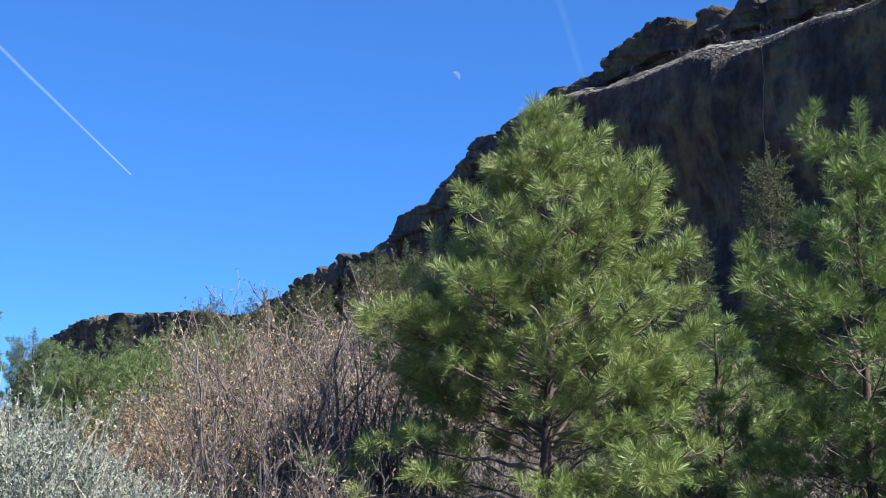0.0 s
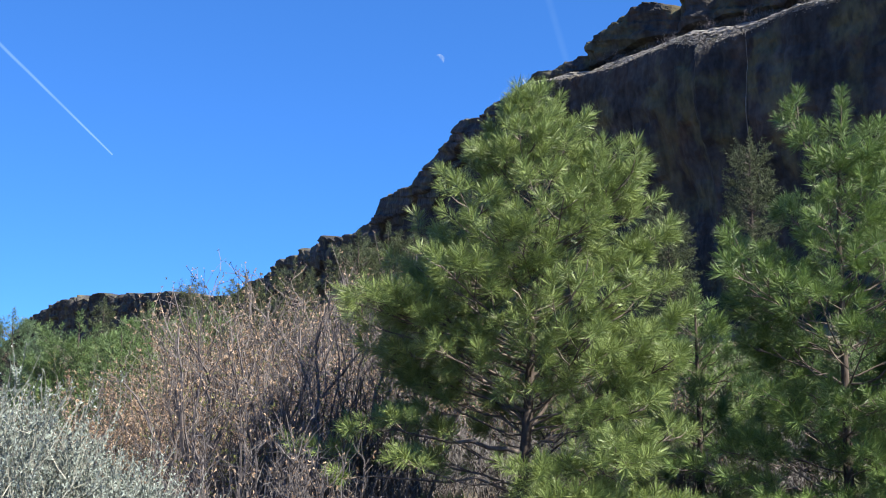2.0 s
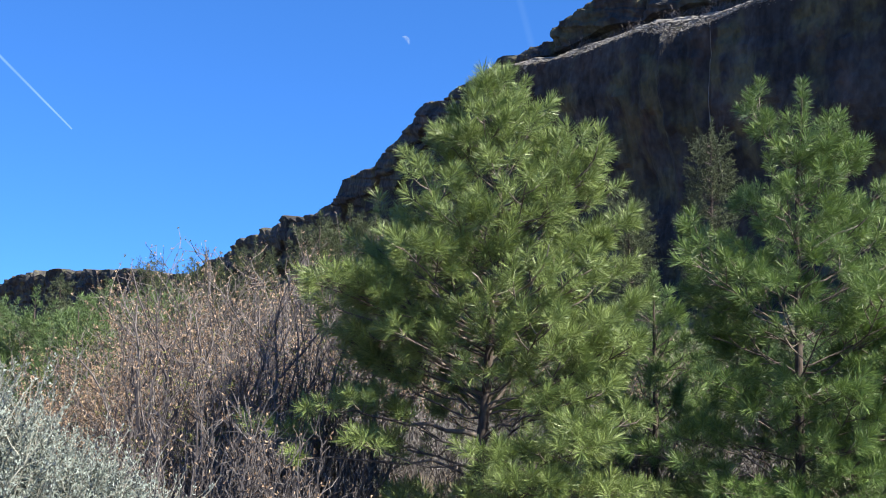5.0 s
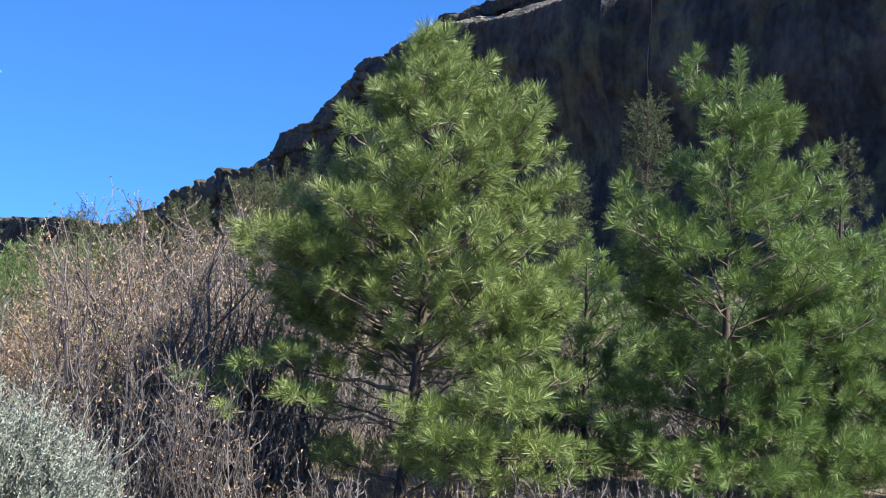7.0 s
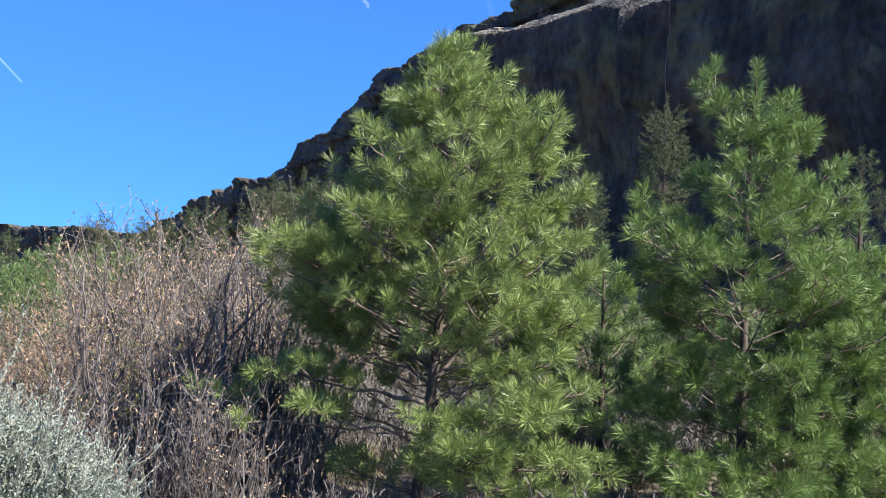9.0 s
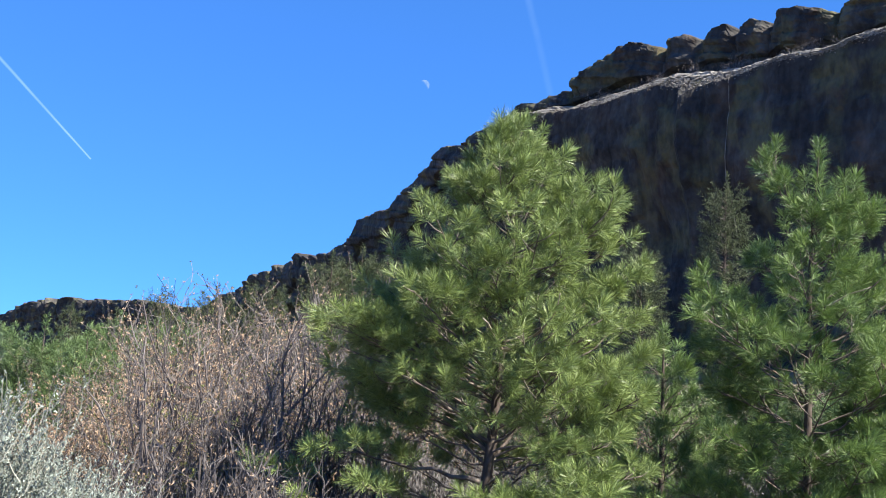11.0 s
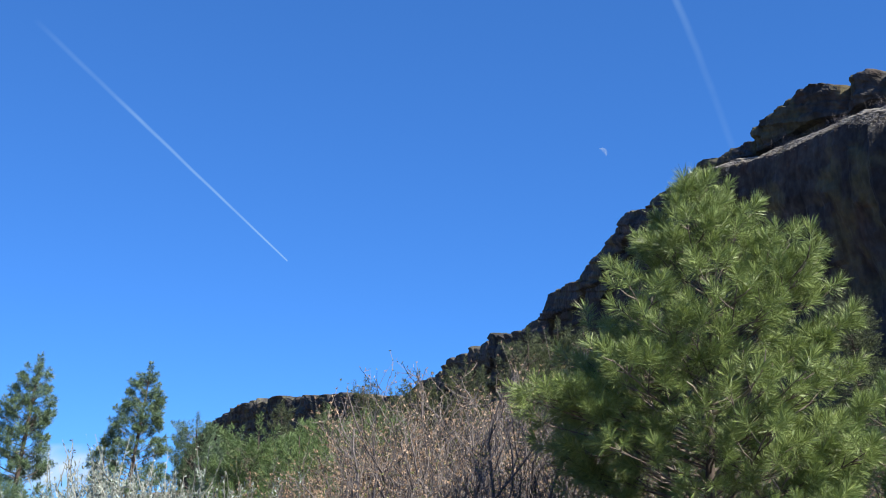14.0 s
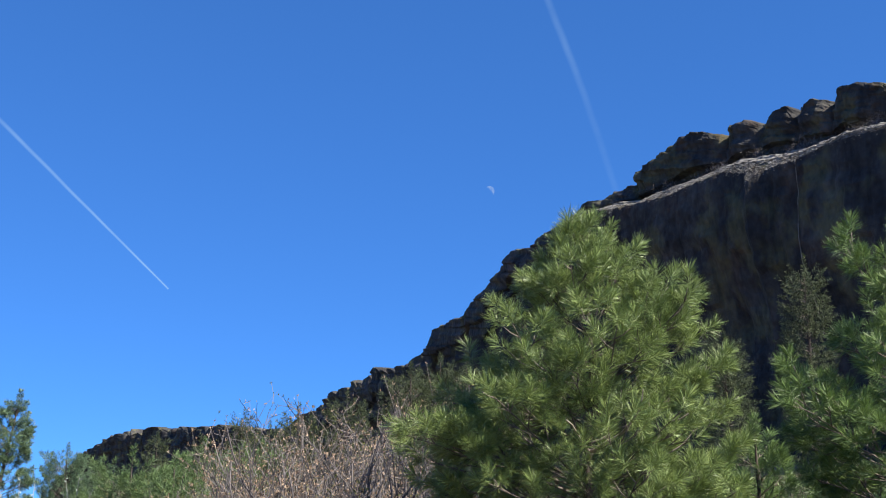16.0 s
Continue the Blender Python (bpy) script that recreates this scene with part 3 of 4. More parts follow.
    part("needles", top, needles, root)
    return root


pine((0.83, 10.47, 0), [(0, 0, 0), (0.07, 0, 0.8), (0.13, 0, 1.55), (0.17, 0.02, 2.3), (0.23, 0.02, 3.1), (0.20, 0, 3.8), (0.14, 0, 4.46)], 0.052,
     [(0.3, 1.2, 1.7), (0.9, 1.35, 1.9), (1.3, 1.35, 1.92), (1.7, 1.6, 1.95), (2.0, 1.8, 1.93), (2.35, 1.9, 1.85), (2.6, 1.55, 1.72), (3.0, 1.4, 1.58), (3.4, 1.25, 1.4), (3.75, 0.95, 1.08), (4.0, 0.74, 0.84), (4.2, 0.48, 0.56), (4.35, 0.24, 0.32), (4.55, 0.12, 0.14)],
     11, "bushy young ponderosa pine with long yellow-green needles", NEEDLES, NEAR_TUFTS, 0.365, 6, 0.6, 0.175,
     extra=[(1.95, 198, 1.8, 18, 10, 0, 0.6), (2.05, 188, 1.75, 16, 8, 0, 0.55), (1.85, 180, 1.75, 20, 14, 0, 0.55), (2.0, 206, 1.4, 18, 12, 0, 0.6), (1.5, 188, 1.45, 32, 8, 8, 0.66, 0.024), (1.9, 190, 1.15, 32, 8, -10, 0.66, 0.021), (1.12, 190, 1.6, 14, 8, 5, 0.66, 0.026), (1.3, 168, 1.4, 20, 6, 0, 0.45), (1.75, 160, 1.5, 20, 6, 0, 0.45), (1.36, -14, 0.95, 42, 66, 30, 0.6, 0.022), (1.8, 12, 0.8, 42, 40, 0, 0.5), (1.1, -6, 1.3, 36, 34, 10, 0.55, 0.022), (1.08, 10, 0.9, 40, 12, 0, 0.6, 0.016), (0.7, 275, 1.1, 12, 14, 0, 0.5), (0.6, 300, 1.3, 10, 14, 0, 0.45), (0.7, 330, 1.6, 10, 12, 0, 0.4), (0.5, 290, 1.3, 0, 4, 0, 0.4), (0.45, 318, 1.6, 0, 4, 0, 0.4), (0.5, 342, 1.8, 2, 6, 0, 0.4), (0.75, 200, 2.1, 8, 6, -12, 0.74), (0.85, 222, 1.3, 5, 12, 0, 0.75), (2.2, 140, 1.35, 22, 18, 0, 0.1), (2.4, 128, 1.35, 22, 20, 0, 0.1), (2.65, 120, 1.2, 25, 24, 0, 0.1), (2.75, 140, 0.95, 20, 20, 0, 0.1), (2.5, 112, 1.3, 22, 20, 0, 0.1), (1.1, -48, 1.4, 20, 24, 0, 0.35), (1.4, -60, 1.15, 22, 30, 0, 0.4), (0.95, -42, 1.6, 14, 18, 0, 0.35), (1.6, -38, 1.3, 24, 28, 0, 0.35), (2.75, 8, 1.3, 28, 36, 0, 0.35), (2.95, -22, 1.25, 32, 42, 0, 0.35), (3.2, 4, 0.9, 33, 42, 0, 0.35), (3.45, -10, 0.7, 34, 46, 0, 0.3), (3.55, 24, 0.55, 36, 50, 0, 0.3), (2.95, 16, 1.1, 30, 40, 0, 0.35), (3.4, 188, 0.75, 32, 46, 0, 0.3), (3.3, 205, 0.8, 32, 46, 0, 0.3), (3.55, 165, 0.55, 36, 50, 0, 0.1), (3.45, 250, 0.6, 36, 52, 0, 0.3), (3.5, 300, 0.6, 36, 52, 0, 0.3), (4.05, 15, 0.36, 52, 70, 0, 0.2), (4.02, 190, 0.34, 52, 70, 0, 0.2), (4.1, 280, 0.3, 55, 72, 0, 0.2), (4.15, 90, 0.28, 55, 72, 0, 0.2), (3.9, 235, 0.4, 48, 66, 0, 0.2), (3.9, 330, 0.42, 48, 66, 0, 0.2), (2.2, 144, 1.5, 22, 22, 0, 0.1), (2.65, 158, 1.2, 24, 28, 0, 0.1), (2.45, 168, 1.35, 18, 18, 0, 0.15)],
     dead=[(2.35, -72, 1.6, 8, 26), (2.3, -95, 1.2, 8, 12)], windows=((2.5, 2.8, 275, 300), (0.95, 2.05, 172, 318), (0.3, 0.95, 190, 245), (2.75, 3.4, 148, 178)))

pine((4.02, 10.80, 0), [(0, 0, 0), (0.0, 0, 1.2), (0.0, 0, 2.2), (0.0, 0.02, 3.1), (0.02, 0, 3.8), (0.07, 0, 4.52)], 0.046,
     [(0.3, 1.6, 1.7), (1.0, 1.6, 1.9), (1.8, 1.4, 1.9), (2.2, 1.25, 1.8), (2.7, 1.45, 1.6), (3.1, 1.4, 1.2), (3.3, 1.1, 0.95), (3.65, 0.55, 0.88), (3.9, 0.28, 0.78), (4.1, 0.14, 0.58), (4.35, 0.12, 0.3), (4.6, 0.14, 0.16)],
     23, "young pine with deep green needles and two leading shoots", NEEDLES_DEEP, NEAR_TUFTS, 0.38, 6, 0.6, 0.185,
     extra=[(3.68, 180, 0.88, 48, 90, 0, 0.45), (3.72, 188, 0.62, 46, 86, 0, 0.45), (3.5, 12, 0.62, 38, 48, 0, 0.3), (3.35, -12, 0.75, 36, 44, 0, 0.3), (3.7, -30, 0.6, 42, 56, 0, 0.3), (1.05, 5, 1.7, 30, 20, 10, 0.45), (1.25, 170, 0.7, 35, 0, 0, 0.5), (0.7, 280, 1.2, 10, 12, 0, 0.45), (0.6, 310, 1.4, 10, 14, 0, 0.4), (0.6, 235, 1.4, 8, 12, 0, 0.4), (0.75, 205, 1.7, 8, 12, 0, 0.4), (0.5, 268, 1.2, 0, 4, 0, 0.4), (0.45, 298, 1.4, -2, 4, 0, 0.4), (0.5, 240, 1.4, 0, 4, 0, 0.4), (0.5, 330, 1.6, 0, 4, 0, 0.4), (0.5, 215, 1.6, 0, 4, 0, 0.4), (1.5, 20, 1.6, 35, 28, 0, 0.4), (2.1, 15, 1.5, 25, 22, 0, 0.4), (2.6, 5, 1.4, 28, 38, 0, 0.35), (2.95, -15, 1.15, 32, 42, 0, 0.35)],
     dead=[(2.85, -62, 0.8, 20, 26)], ragged=0.62)

pine(bearing(25.4, 12.4), [(0, 0, 0), (0.04, 0, 1.2), (0.06, 0, 3.3)], 0.04,
     [(0.3, 1.3, 1.3), (1.2, 1.4, 1.4), (2.0, 1.15, 1.2), (2.6, 0.8, 0.85), (3.1, 0.42, 0.45), (3.45, 0.15, 0.15)],
     43, "green pine sapling beside the deep green one", NEEDLES_DEEP, NEAR_TUFTS, 0.34, 5, 0.5, 0.24)

pine((6.2, 10.95, 0), [(0, 0, 0), (0.04, 0, 1.2), (0.0, 0, 2.75)], 0.04,
     [(0.3, 1.2, 1.2), (1.0, 1.25, 1.25), (1.6, 1.0, 1.0), (2.2, 0.6, 0.6), (2.8, 0.15, 0.15)],
     29, "small pine beside the deep green one", NEEDLES_DEEP, NEAR_TUFTS, 0.32, 5, 0.5, 0.25)

pine((3.05, 12.7, 0), [(0, 0, 0), (0.03, 0, 1.2), (0.0, 0, 2.75)], 0.04,
     [(0.3, 1.0, 1.0), (1.0, 1.1, 1.1), (1.6, 0.95, 0.95), (2.2, 0.55, 0.55), (2.8, 0.15, 0.15)],
     37, "small shaded pine between the two larger ones", NEEDLES_DEEP, NEAR_TUFTS, 0.34, 5, 0.5, 0.24)


def far_pine(az, dist, top_el, wide, seed, label, needles=NEEDLES_FAR, fir=False, foot=None, group="pines by the cliff", lean=0.0, open_crown=False, right=0.9, blunt=False):
    """A grown pine or fir farther off, by bearing, distance and the elevation of its tip."""
    p = bearing(az, dist)
    p.z = float(ground_height(p.x, p.y)) if foot is None else foot
    h = dist * math.tan(radians(top_el)) + EYE - p.z
    k = h / 7.0
    lo = 0.12 if fir else 0.2
    wr = wide * right
    reach = [(0, wide * 0.6, wr * 0.66), (h * lo, wide, wr), (h * 0.45, wide * 0.82, wr * 0.83), (h * 0.75, wide * 0.45, wr * 0.55), (h * 0.92, wide * 0.18, wr * 0.25), (h, 0.08, 0.08)]
    if fir or blunt:
        reach = [(0, wide * 0.8, wr * 0.8), (h * lo, wide, wr), (h * 0.5, wide * 0.95, wr * 0.95), (h * 0.75, wide * 0.78, wr * 0.78), (h * 0.92, wide * 0.55, wr * 0.55), (h, wide * 0.25, wr * 0.25)]
    return pine(p, [(0, 0, 0), (lean * 0.5, 0, h * 0.5), (lean, 0, h * 0.96)], 0.015 * h, reach, seed, label, needles, FIR_TUFTS if fir else LONE_TUFTS if open_crown else MID_TUFTS if dist < 30 else FAR_TUFTS, (0.075 if open_crown else 0.034 if fir else 0.07 if blunt else 0.085) * h, 6 if open_crown else 7 if fir else 6 if blunt else 5, h * lo,
                (0.27 if open_crown else 0.24 if fir else 0.36) * max(k, 0.7), 0.55 if open_crown else 0.3, (1.0 if fir else 1.6 if open_crown else 1.25) * max(k, 0.8) ** 0.5, -0.05 if fir else 0.05 if open_crown else 0.3, group=group, rises=(-14, 34) if fir else (4, 50), name="fir_tree" if fir else "pine_tree", ragged=0.55 if open_crown else 0.7)


LONE = "tall slender pine standing against the sky"
CLUMP = "rounded green pine in the clump below the mesa"
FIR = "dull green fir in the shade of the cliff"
far_pine(-28.4, 42, 6.75, 2.5, 31, LONE, NEEDLES_LONE, group="lone pines", lean=0.85, open_crown=True, right=0.55)
far_pine(-23.3, 46, 6.5, 2.2, 32, LONE, NEEDLES_LONE, group="lone pines", lean=0.92, open_crown=True, right=0.75)
far_pine(-24.2, 50, 3.0, 1.1, 33, "low pine beside a taller one", NEEDLES_LONE, group="lone pines")
far_pine(-28.9, 30, 0.9, 1.5, 34, "low bushy pine in front of taller ones", NEEDLES_LONE, group="lone pines")
far_pine(-26.6, 32, 0.4, 1.2, 35, "low bushy pine in front of taller ones", NEEDLES_LONE, group="lone pines")
for k, (az, d, el, w) in enumerate([(-19.9, 48, 4.1, 1.5), (-18.4, 44, 3.3, 2.0), (-16.9, 27, 3.9, 1.5), (-14.9, 24, 3.5, 1.6), (-13.5, 42, 4.5, 1.8), (-12.2, 26, 3.9, 1.5), (-10.6, 45, 4.6, 2.0)]):
    far_pine(az, d, el, w, 40 + k, CLUMP, NEEDLES_LONE if k < 2 else NEEDLES_FAR, group="pine clump", blunt=k % 2 == 0)
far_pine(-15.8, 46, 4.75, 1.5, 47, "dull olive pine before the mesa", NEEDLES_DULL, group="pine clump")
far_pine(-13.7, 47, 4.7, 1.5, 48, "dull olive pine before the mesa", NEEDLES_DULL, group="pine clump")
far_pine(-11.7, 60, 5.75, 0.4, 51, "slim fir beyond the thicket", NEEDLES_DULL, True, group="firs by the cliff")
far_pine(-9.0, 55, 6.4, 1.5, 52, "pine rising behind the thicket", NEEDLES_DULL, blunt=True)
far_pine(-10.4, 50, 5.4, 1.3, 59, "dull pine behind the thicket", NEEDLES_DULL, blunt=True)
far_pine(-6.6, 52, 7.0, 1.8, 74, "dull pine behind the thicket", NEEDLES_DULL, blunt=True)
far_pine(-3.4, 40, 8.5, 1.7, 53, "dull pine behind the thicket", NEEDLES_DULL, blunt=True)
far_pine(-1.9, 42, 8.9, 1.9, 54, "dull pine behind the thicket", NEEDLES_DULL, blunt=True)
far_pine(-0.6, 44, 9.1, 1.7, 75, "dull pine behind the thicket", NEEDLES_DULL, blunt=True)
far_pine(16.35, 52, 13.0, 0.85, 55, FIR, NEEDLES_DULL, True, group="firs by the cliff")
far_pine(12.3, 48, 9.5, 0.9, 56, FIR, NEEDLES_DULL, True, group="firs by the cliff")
far_pine(25.7, 34, 10.7, 1.7, 57, "dull pine behind the deep green one", NEEDLES_DULL)
far_pine(29.0, 30, 8.6, 1.8, 58, "pine behind the deep green one")
for k, (az, d, el, w) in enumerate([(0.4, 23, 3.4, 1.7), (3.0, 22, 3.3, 1.7), (5.6, 21, 3.2, 1.7), (8.6, 22, 3.6, 1.7), (12.2, 21, 3.6, 1.6), (15.0, 19, 3.2, 1.6), (17.6, 18, 3.4, 1.5), (20.4, 19, 3.8, 1.6), (22.8, 17, 3.0, 1.5), (25.2, 20, 4.2, 1.7), (28.5, 19, 4.6, 1.7), (32.5, 20, 5.0, 1.8)]):
    far_pine(az, d, el, w, 60 + k, "small pine growing behind the nearer ones", group="small pines")


# ---- shrubs ----
def leaves(soup, places, axes, length, width, g):
    """Small pointed blades."""
    p, d = np.asarray(places, float), unit(axes)
    side = unit(np.cross(d, g.normal(size=d.shape)))
    ln, w = length * g.uniform(0.6, 1.3, (len(p), 1)), width * g.uniform(0.7, 1.2, (len(p), 1))
    v = np.stack([p - side * w * 0.5, p + d * ln * 0.6 + side * w * 1.3, p + d * ln], 1).reshape(-1, 3)
    soup.add(v, (np.arange(len(p)) * 3)[:, None] + np.arange(3)[None])


def strands(soup, starts, dirs, lengths, rad, g, n=5, lift=0.15, waver=0.18, sides=3, taper=0.25):
    """Many thin stems at once; gives their lines (count, n + 1, 3). One side: a flat strip, for the thinnest."""
    p, d = np.asarray(starts, float).copy(), unit(dirs)
    ln = np.asarray(lengths, float)[:, None] / n
    lines = [p.copy()]
    for _ in range(n):
        d = unit(d + g.normal(0, waver, d.shape) + np.array([0, 0, lift]))
        p = p + d * ln
        lines.append(p.copy())
    lines = np.stack(lines, 1)
    m = len(p)
    if sides == 1:
        t = unit(np.gradient(lines, axis=1))
        w = unit(np.cross(t, unit(g.normal(size=(m, 1, 3))))) * np.asarray(rad, float).reshape(-1, 1, 1) * np.linspace(0.75, taper, n + 1)[None, :, None]
        v = np.stack([lines - w, lines + w], 2)
        i = np.arange(m)[:, None] * (n + 1) * 2 + np.arange(n)[None] * 2
        soup.add(v.reshape(-1, 3), np.stack([i, i + 1, i + 3, i + 2], -1).reshape(-1, 4))
        return lines
    t = unit(np.gradient(lines, axis=1))
    a = unit(np.cross(t, np.array([0.31, 0.17, 0.93])))
    b = np.cross(t, a)
    ang = np.arange(sides) * 2 * np.pi / sides
    r = np.asarray(rad, float).reshape(-1, 1, 1, 1) * np.linspace(1, taper, n + 1)[None, :, None, None]
    v = lines[:, :, None] + r * (np.cos(ang)[None, None, :, None] * a[:, :, None] + np.sin(ang)[None, None, :, None] * b[:, :, None])
    i = np.arange(m)[:, None, None] * (n + 1) * sides + np.arange(n)[None, :, None] * sides
    k = np.arange(sides)[None, None]
    k2 = (k + 1) % sides
    f = np.stack([i + k, i + k2, i + sides + k2, i + sides + k], -1).reshape(-1, 4)
    soup.add(v.reshape(-1, 3), f)
    return lines


def branch_off(lines, per, g, low=0.25, fork=0.75):
    """Starting places and ways of side twigs along lines."""
    m, n = lines.shape[:2]
    u = (low + (1 - low) * g.random((m, per))) * (n - 1.001)
    k = u.astype(int)
    i = np.arange(m)[:, None]
    p = lines[i, k] + (lines[i, k + 1] - lines[i, k]) * (u - k)[..., None]
    d = unit(lines[i, k + 1] - lines[i, k])
    d = unit(d + g.normal(0, fork, d.shape))
    return p.reshape(-1, 3), d.reshape(-1, 3), (1 - u / n).reshape(-1)


def willow(base, height, spread, seed, label, stems=34, twig=STEM_RED, leaf=LEAF_GOLD, leafy=1.0, group="thicket of bare willows", stout=1.0, loose=1.0):
    """A leafless thicket shrub: upright stems from a wide foot, forked twigs, a few dry leaves left on."""
    g = np.random.default_rng(seed)
    root = thing("willow_shrub", base, label, "shrub", group)
    a, r = g.random(stems) * 6.28, np.sqrt(g.random(stems)) * spread * 0.55
    st = np.stack([np.cos(a) * r, np.sin(a) * r, np.full(stems, -0.05)], -1)
    d = st * 0.30 / max(spread, 0.3) + np.array([0, 0, 1.0]) + g.normal(0, 0.12, (stems, 3)) * loose
    ln = height * g.uniform(0.55, 1.0, stems)
    k_size = max(1.0, height / 2.6)
    thick = g.uniform(0.006, 0.018, stems) * k_size * stout
    lines = []
    for k in range(stems):
        s = Soup()
        lines.append(strands(s, st[k:k + 1], d[k:k + 1], ln[k:k + 1], thick[k:k + 1], g, 10, 0.10 if loose == 1 else 0.24, 0.20, 4))
        part("stem", s, twig if twig is STEM_DARK else STEM if thick[k] > 0.008 * k_size else STEM_GREY, root)
    main = np.concatenate(lines)
    s = Soup()
    p, w, rest = branch_off(main, 8, g, 0.22, 0.5 * loose)
    side = strands(s, p, w, (0.25 + 0.55 * rest) * height * 0.34 * g.uniform(0.5, 1.1, len(p)), 0.0048 * k_size * g.uniform(0.6, 1.2, len(p)), g, 4, 0.22, 0.28, 3)
    p, w, rest = branch_off(side, 2, g, 0.2, 0.55)
    fine = strands(s, p, w, 0.12 * height * g.uniform(0.4, 1.2, len(p)), np.full(len(p), 0.0046 * k_size), g, 2, 0.2, 0.25, 1, 0.5)
    part("twig_spray", s, twig, root, kind="stuff")
    count = int(len(p) * 2.6 * leafy)
    if count:
        s = Soup()
        pick = g.integers(0, len(fine), count)
        q = fine[pick, g.integers(1, 3, count)]
        leaves(s, q, g.normal(0, 0.6, q.shape) + np.array([0, 0, 0.5]), 0.038, 0.010, g)
        part("dry_foliage", s, leaf, root, kind="stuff")
    return root


def sagebrush(base, height, spread, seed, label="silvery grey-green sagebrush with upright dry flower stalks", shoots=300):
    g = np.random.default_rng(seed)
    root = thing("sagebrush", base, label, "shrub", "sagebrush")
    a, r = g.random(shoots) * 6.28, np.sqrt(g.random(shoots))
    d = np.stack([np.cos(a) * r * spread, np.sin(a) * r * spread, height * np.sqrt(1 - 0.72 * r * r)], -1)
    st = d * g.uniform(0.02, 0.22, (shoots, 1)) * np.array([1, 1, 0.4])
    s = Soup()
    main = strands(s, st, d - st, np.linalg.norm(d - st, axis=1) * g.uniform(0.80, 0.95, shoots), g.uniform(0.003, 0.0055, shoots), g, 6, 0.04, 0.09, 3)
    p, w, _ = branch_off(main, 6, g, 0.5, 0.6)
    side = strands(s, p, w, g.uniform(0.10, 0.26, len(p)), np.full(len(p), 0.004), g, 3, 0.25, 0.15, 1)
    part("stem_tangle", s, SAGE_STALK, root, kind="stuff")
    s = Soup()
    m = 13
    u = g.random((len(side), m)) * 2.99
    k = u.astype(int)
    i = np.arange(len(side))[:, None]
    q = side[i, k] + (side[i, k + 1] - side[i, k]) * (u - k)[..., None]
    ax = unit(side[i, k + 1] - side[i, k]) + g.normal(0, 0.55, q.shape)
    leaves(s, q.reshape(-1, 3), ax.reshape(-1, 3), 0.021, 0.0056, g)
    p, w, _ = branch_off(main, 44, g, 0.74, 0.6)
    leaves(s, p, w, 0.023, 0.006, g)
    part("foliage", s, SAGE, root, kind="stuff")
    # flower stalks stand above the leaves
    s = Soup()
    sel = g.choice(shoots, shoots // 18, False)
    tall = strands(s, main[sel, -2], unit(main[sel, -1] - main[sel, -2]) * 0.4 + np.array([0, 0, 1.0]), g.uniform(0.03, 0.09, len(sel)), np.full(len(sel), 0.0035), g, 4, 0.3, 0.06, 3)
    p, w, _ = branch_off(tall, 12, g, 0.25, 0.5)
    leaves(s, p, w + np.array([0, 0, 0.8]), 0.03, 0.005, g)
    part("flower_spray", s, SAGE_STALK, root, "dry pale flower stalks", kind="stuff")
    return root


def on_ground(az, dist):
    p = bearing(az, dist)
    p.z = float(ground_height(p.x, p.y)) - 0.02
    return p


FAR = 1.33  # the thicket stands well behind the pine
RED = "leafless willow shrub with reddish-grey twigs"
TAN = "tan willow shrub with a few orange dry leaves"
for k, (az, d, h, w) in enumerate([(-5.4, 12.6, 3.35, 0.9), (-3.4, 13.0, 3.3, 0.9), (-7.2, 12.4, 3.0, 0.9), (-1.2, 12.8, 2.9, 0.9), (1.2, 13.2, 2.8, 0.9), (3.8, 13.4, 2.6, 0.9), (7.0, 13.6, 2.5, 0.9), (10.5, 13.6, 2.3, 0.9), (-4.6, 11.2, 2.4, 0.8), (-7.0, 11.0, 2.3, 0.8), (14.5, 13.8, 2.2, 0.9), (-2.2, 11.4, 2.0, 0.8)]):
    willow(on_ground(az, d * FAR), EYE + (h - EYE) * FAR, w * FAR, 70 + k, RED, 28, STEM_RED, LEAF_GOLD, 2.6, stout=0.85)
for k, (az, d, h, w) in enumerate([(-9.0, 12.6, 2.9, 0.9), (-10.8, 12.2, 2.95, 0.9), (-12.4, 11.8, 2.35, 0.9), (-14.0, 11.6, 2.0, 0.9), (-16.0, 11.8, 1.65, 0.9), (-9.8, 10.6, 2.2, 0.8), (-12.8, 10.2, 1.7, 0.8), (-18.2, 12.4, 1.4, 0.9)]):
    willow(on_ground(az, d * FAR), EYE + (h - EYE) * FAR, w * FAR, 90 + k, TAN, 30, STEM_TAN, LEAF_GOLD, 3.6, stout=0.75)
for k, (az, d, h, w) in enumerate([(-11.6, 11.6, 2.4, 0.8), (-9.6, 11.8, 2.8, 0.8), (-7.8, 12.0, 3.0, 0.8), (-6.2, 12.2, 3.1, 0.8), (-4.6, 12.2, 2.9, 0.8), (-3.0, 12.2, 2.5, 0.8), (-1.4, 12.4, 2.0, 0.8), (-9.4, 10.8, 2.0, 0.7), (-6.6, 11.0, 2.0, 0.7)]):
    willow(on_ground(az, d), h, w, 170 + k, "dark-stemmed bare willow shrub at the thicket edge", 11, STEM_RED, LEAF_GOLD, 1.0, stout=1.6, loose=0.75)
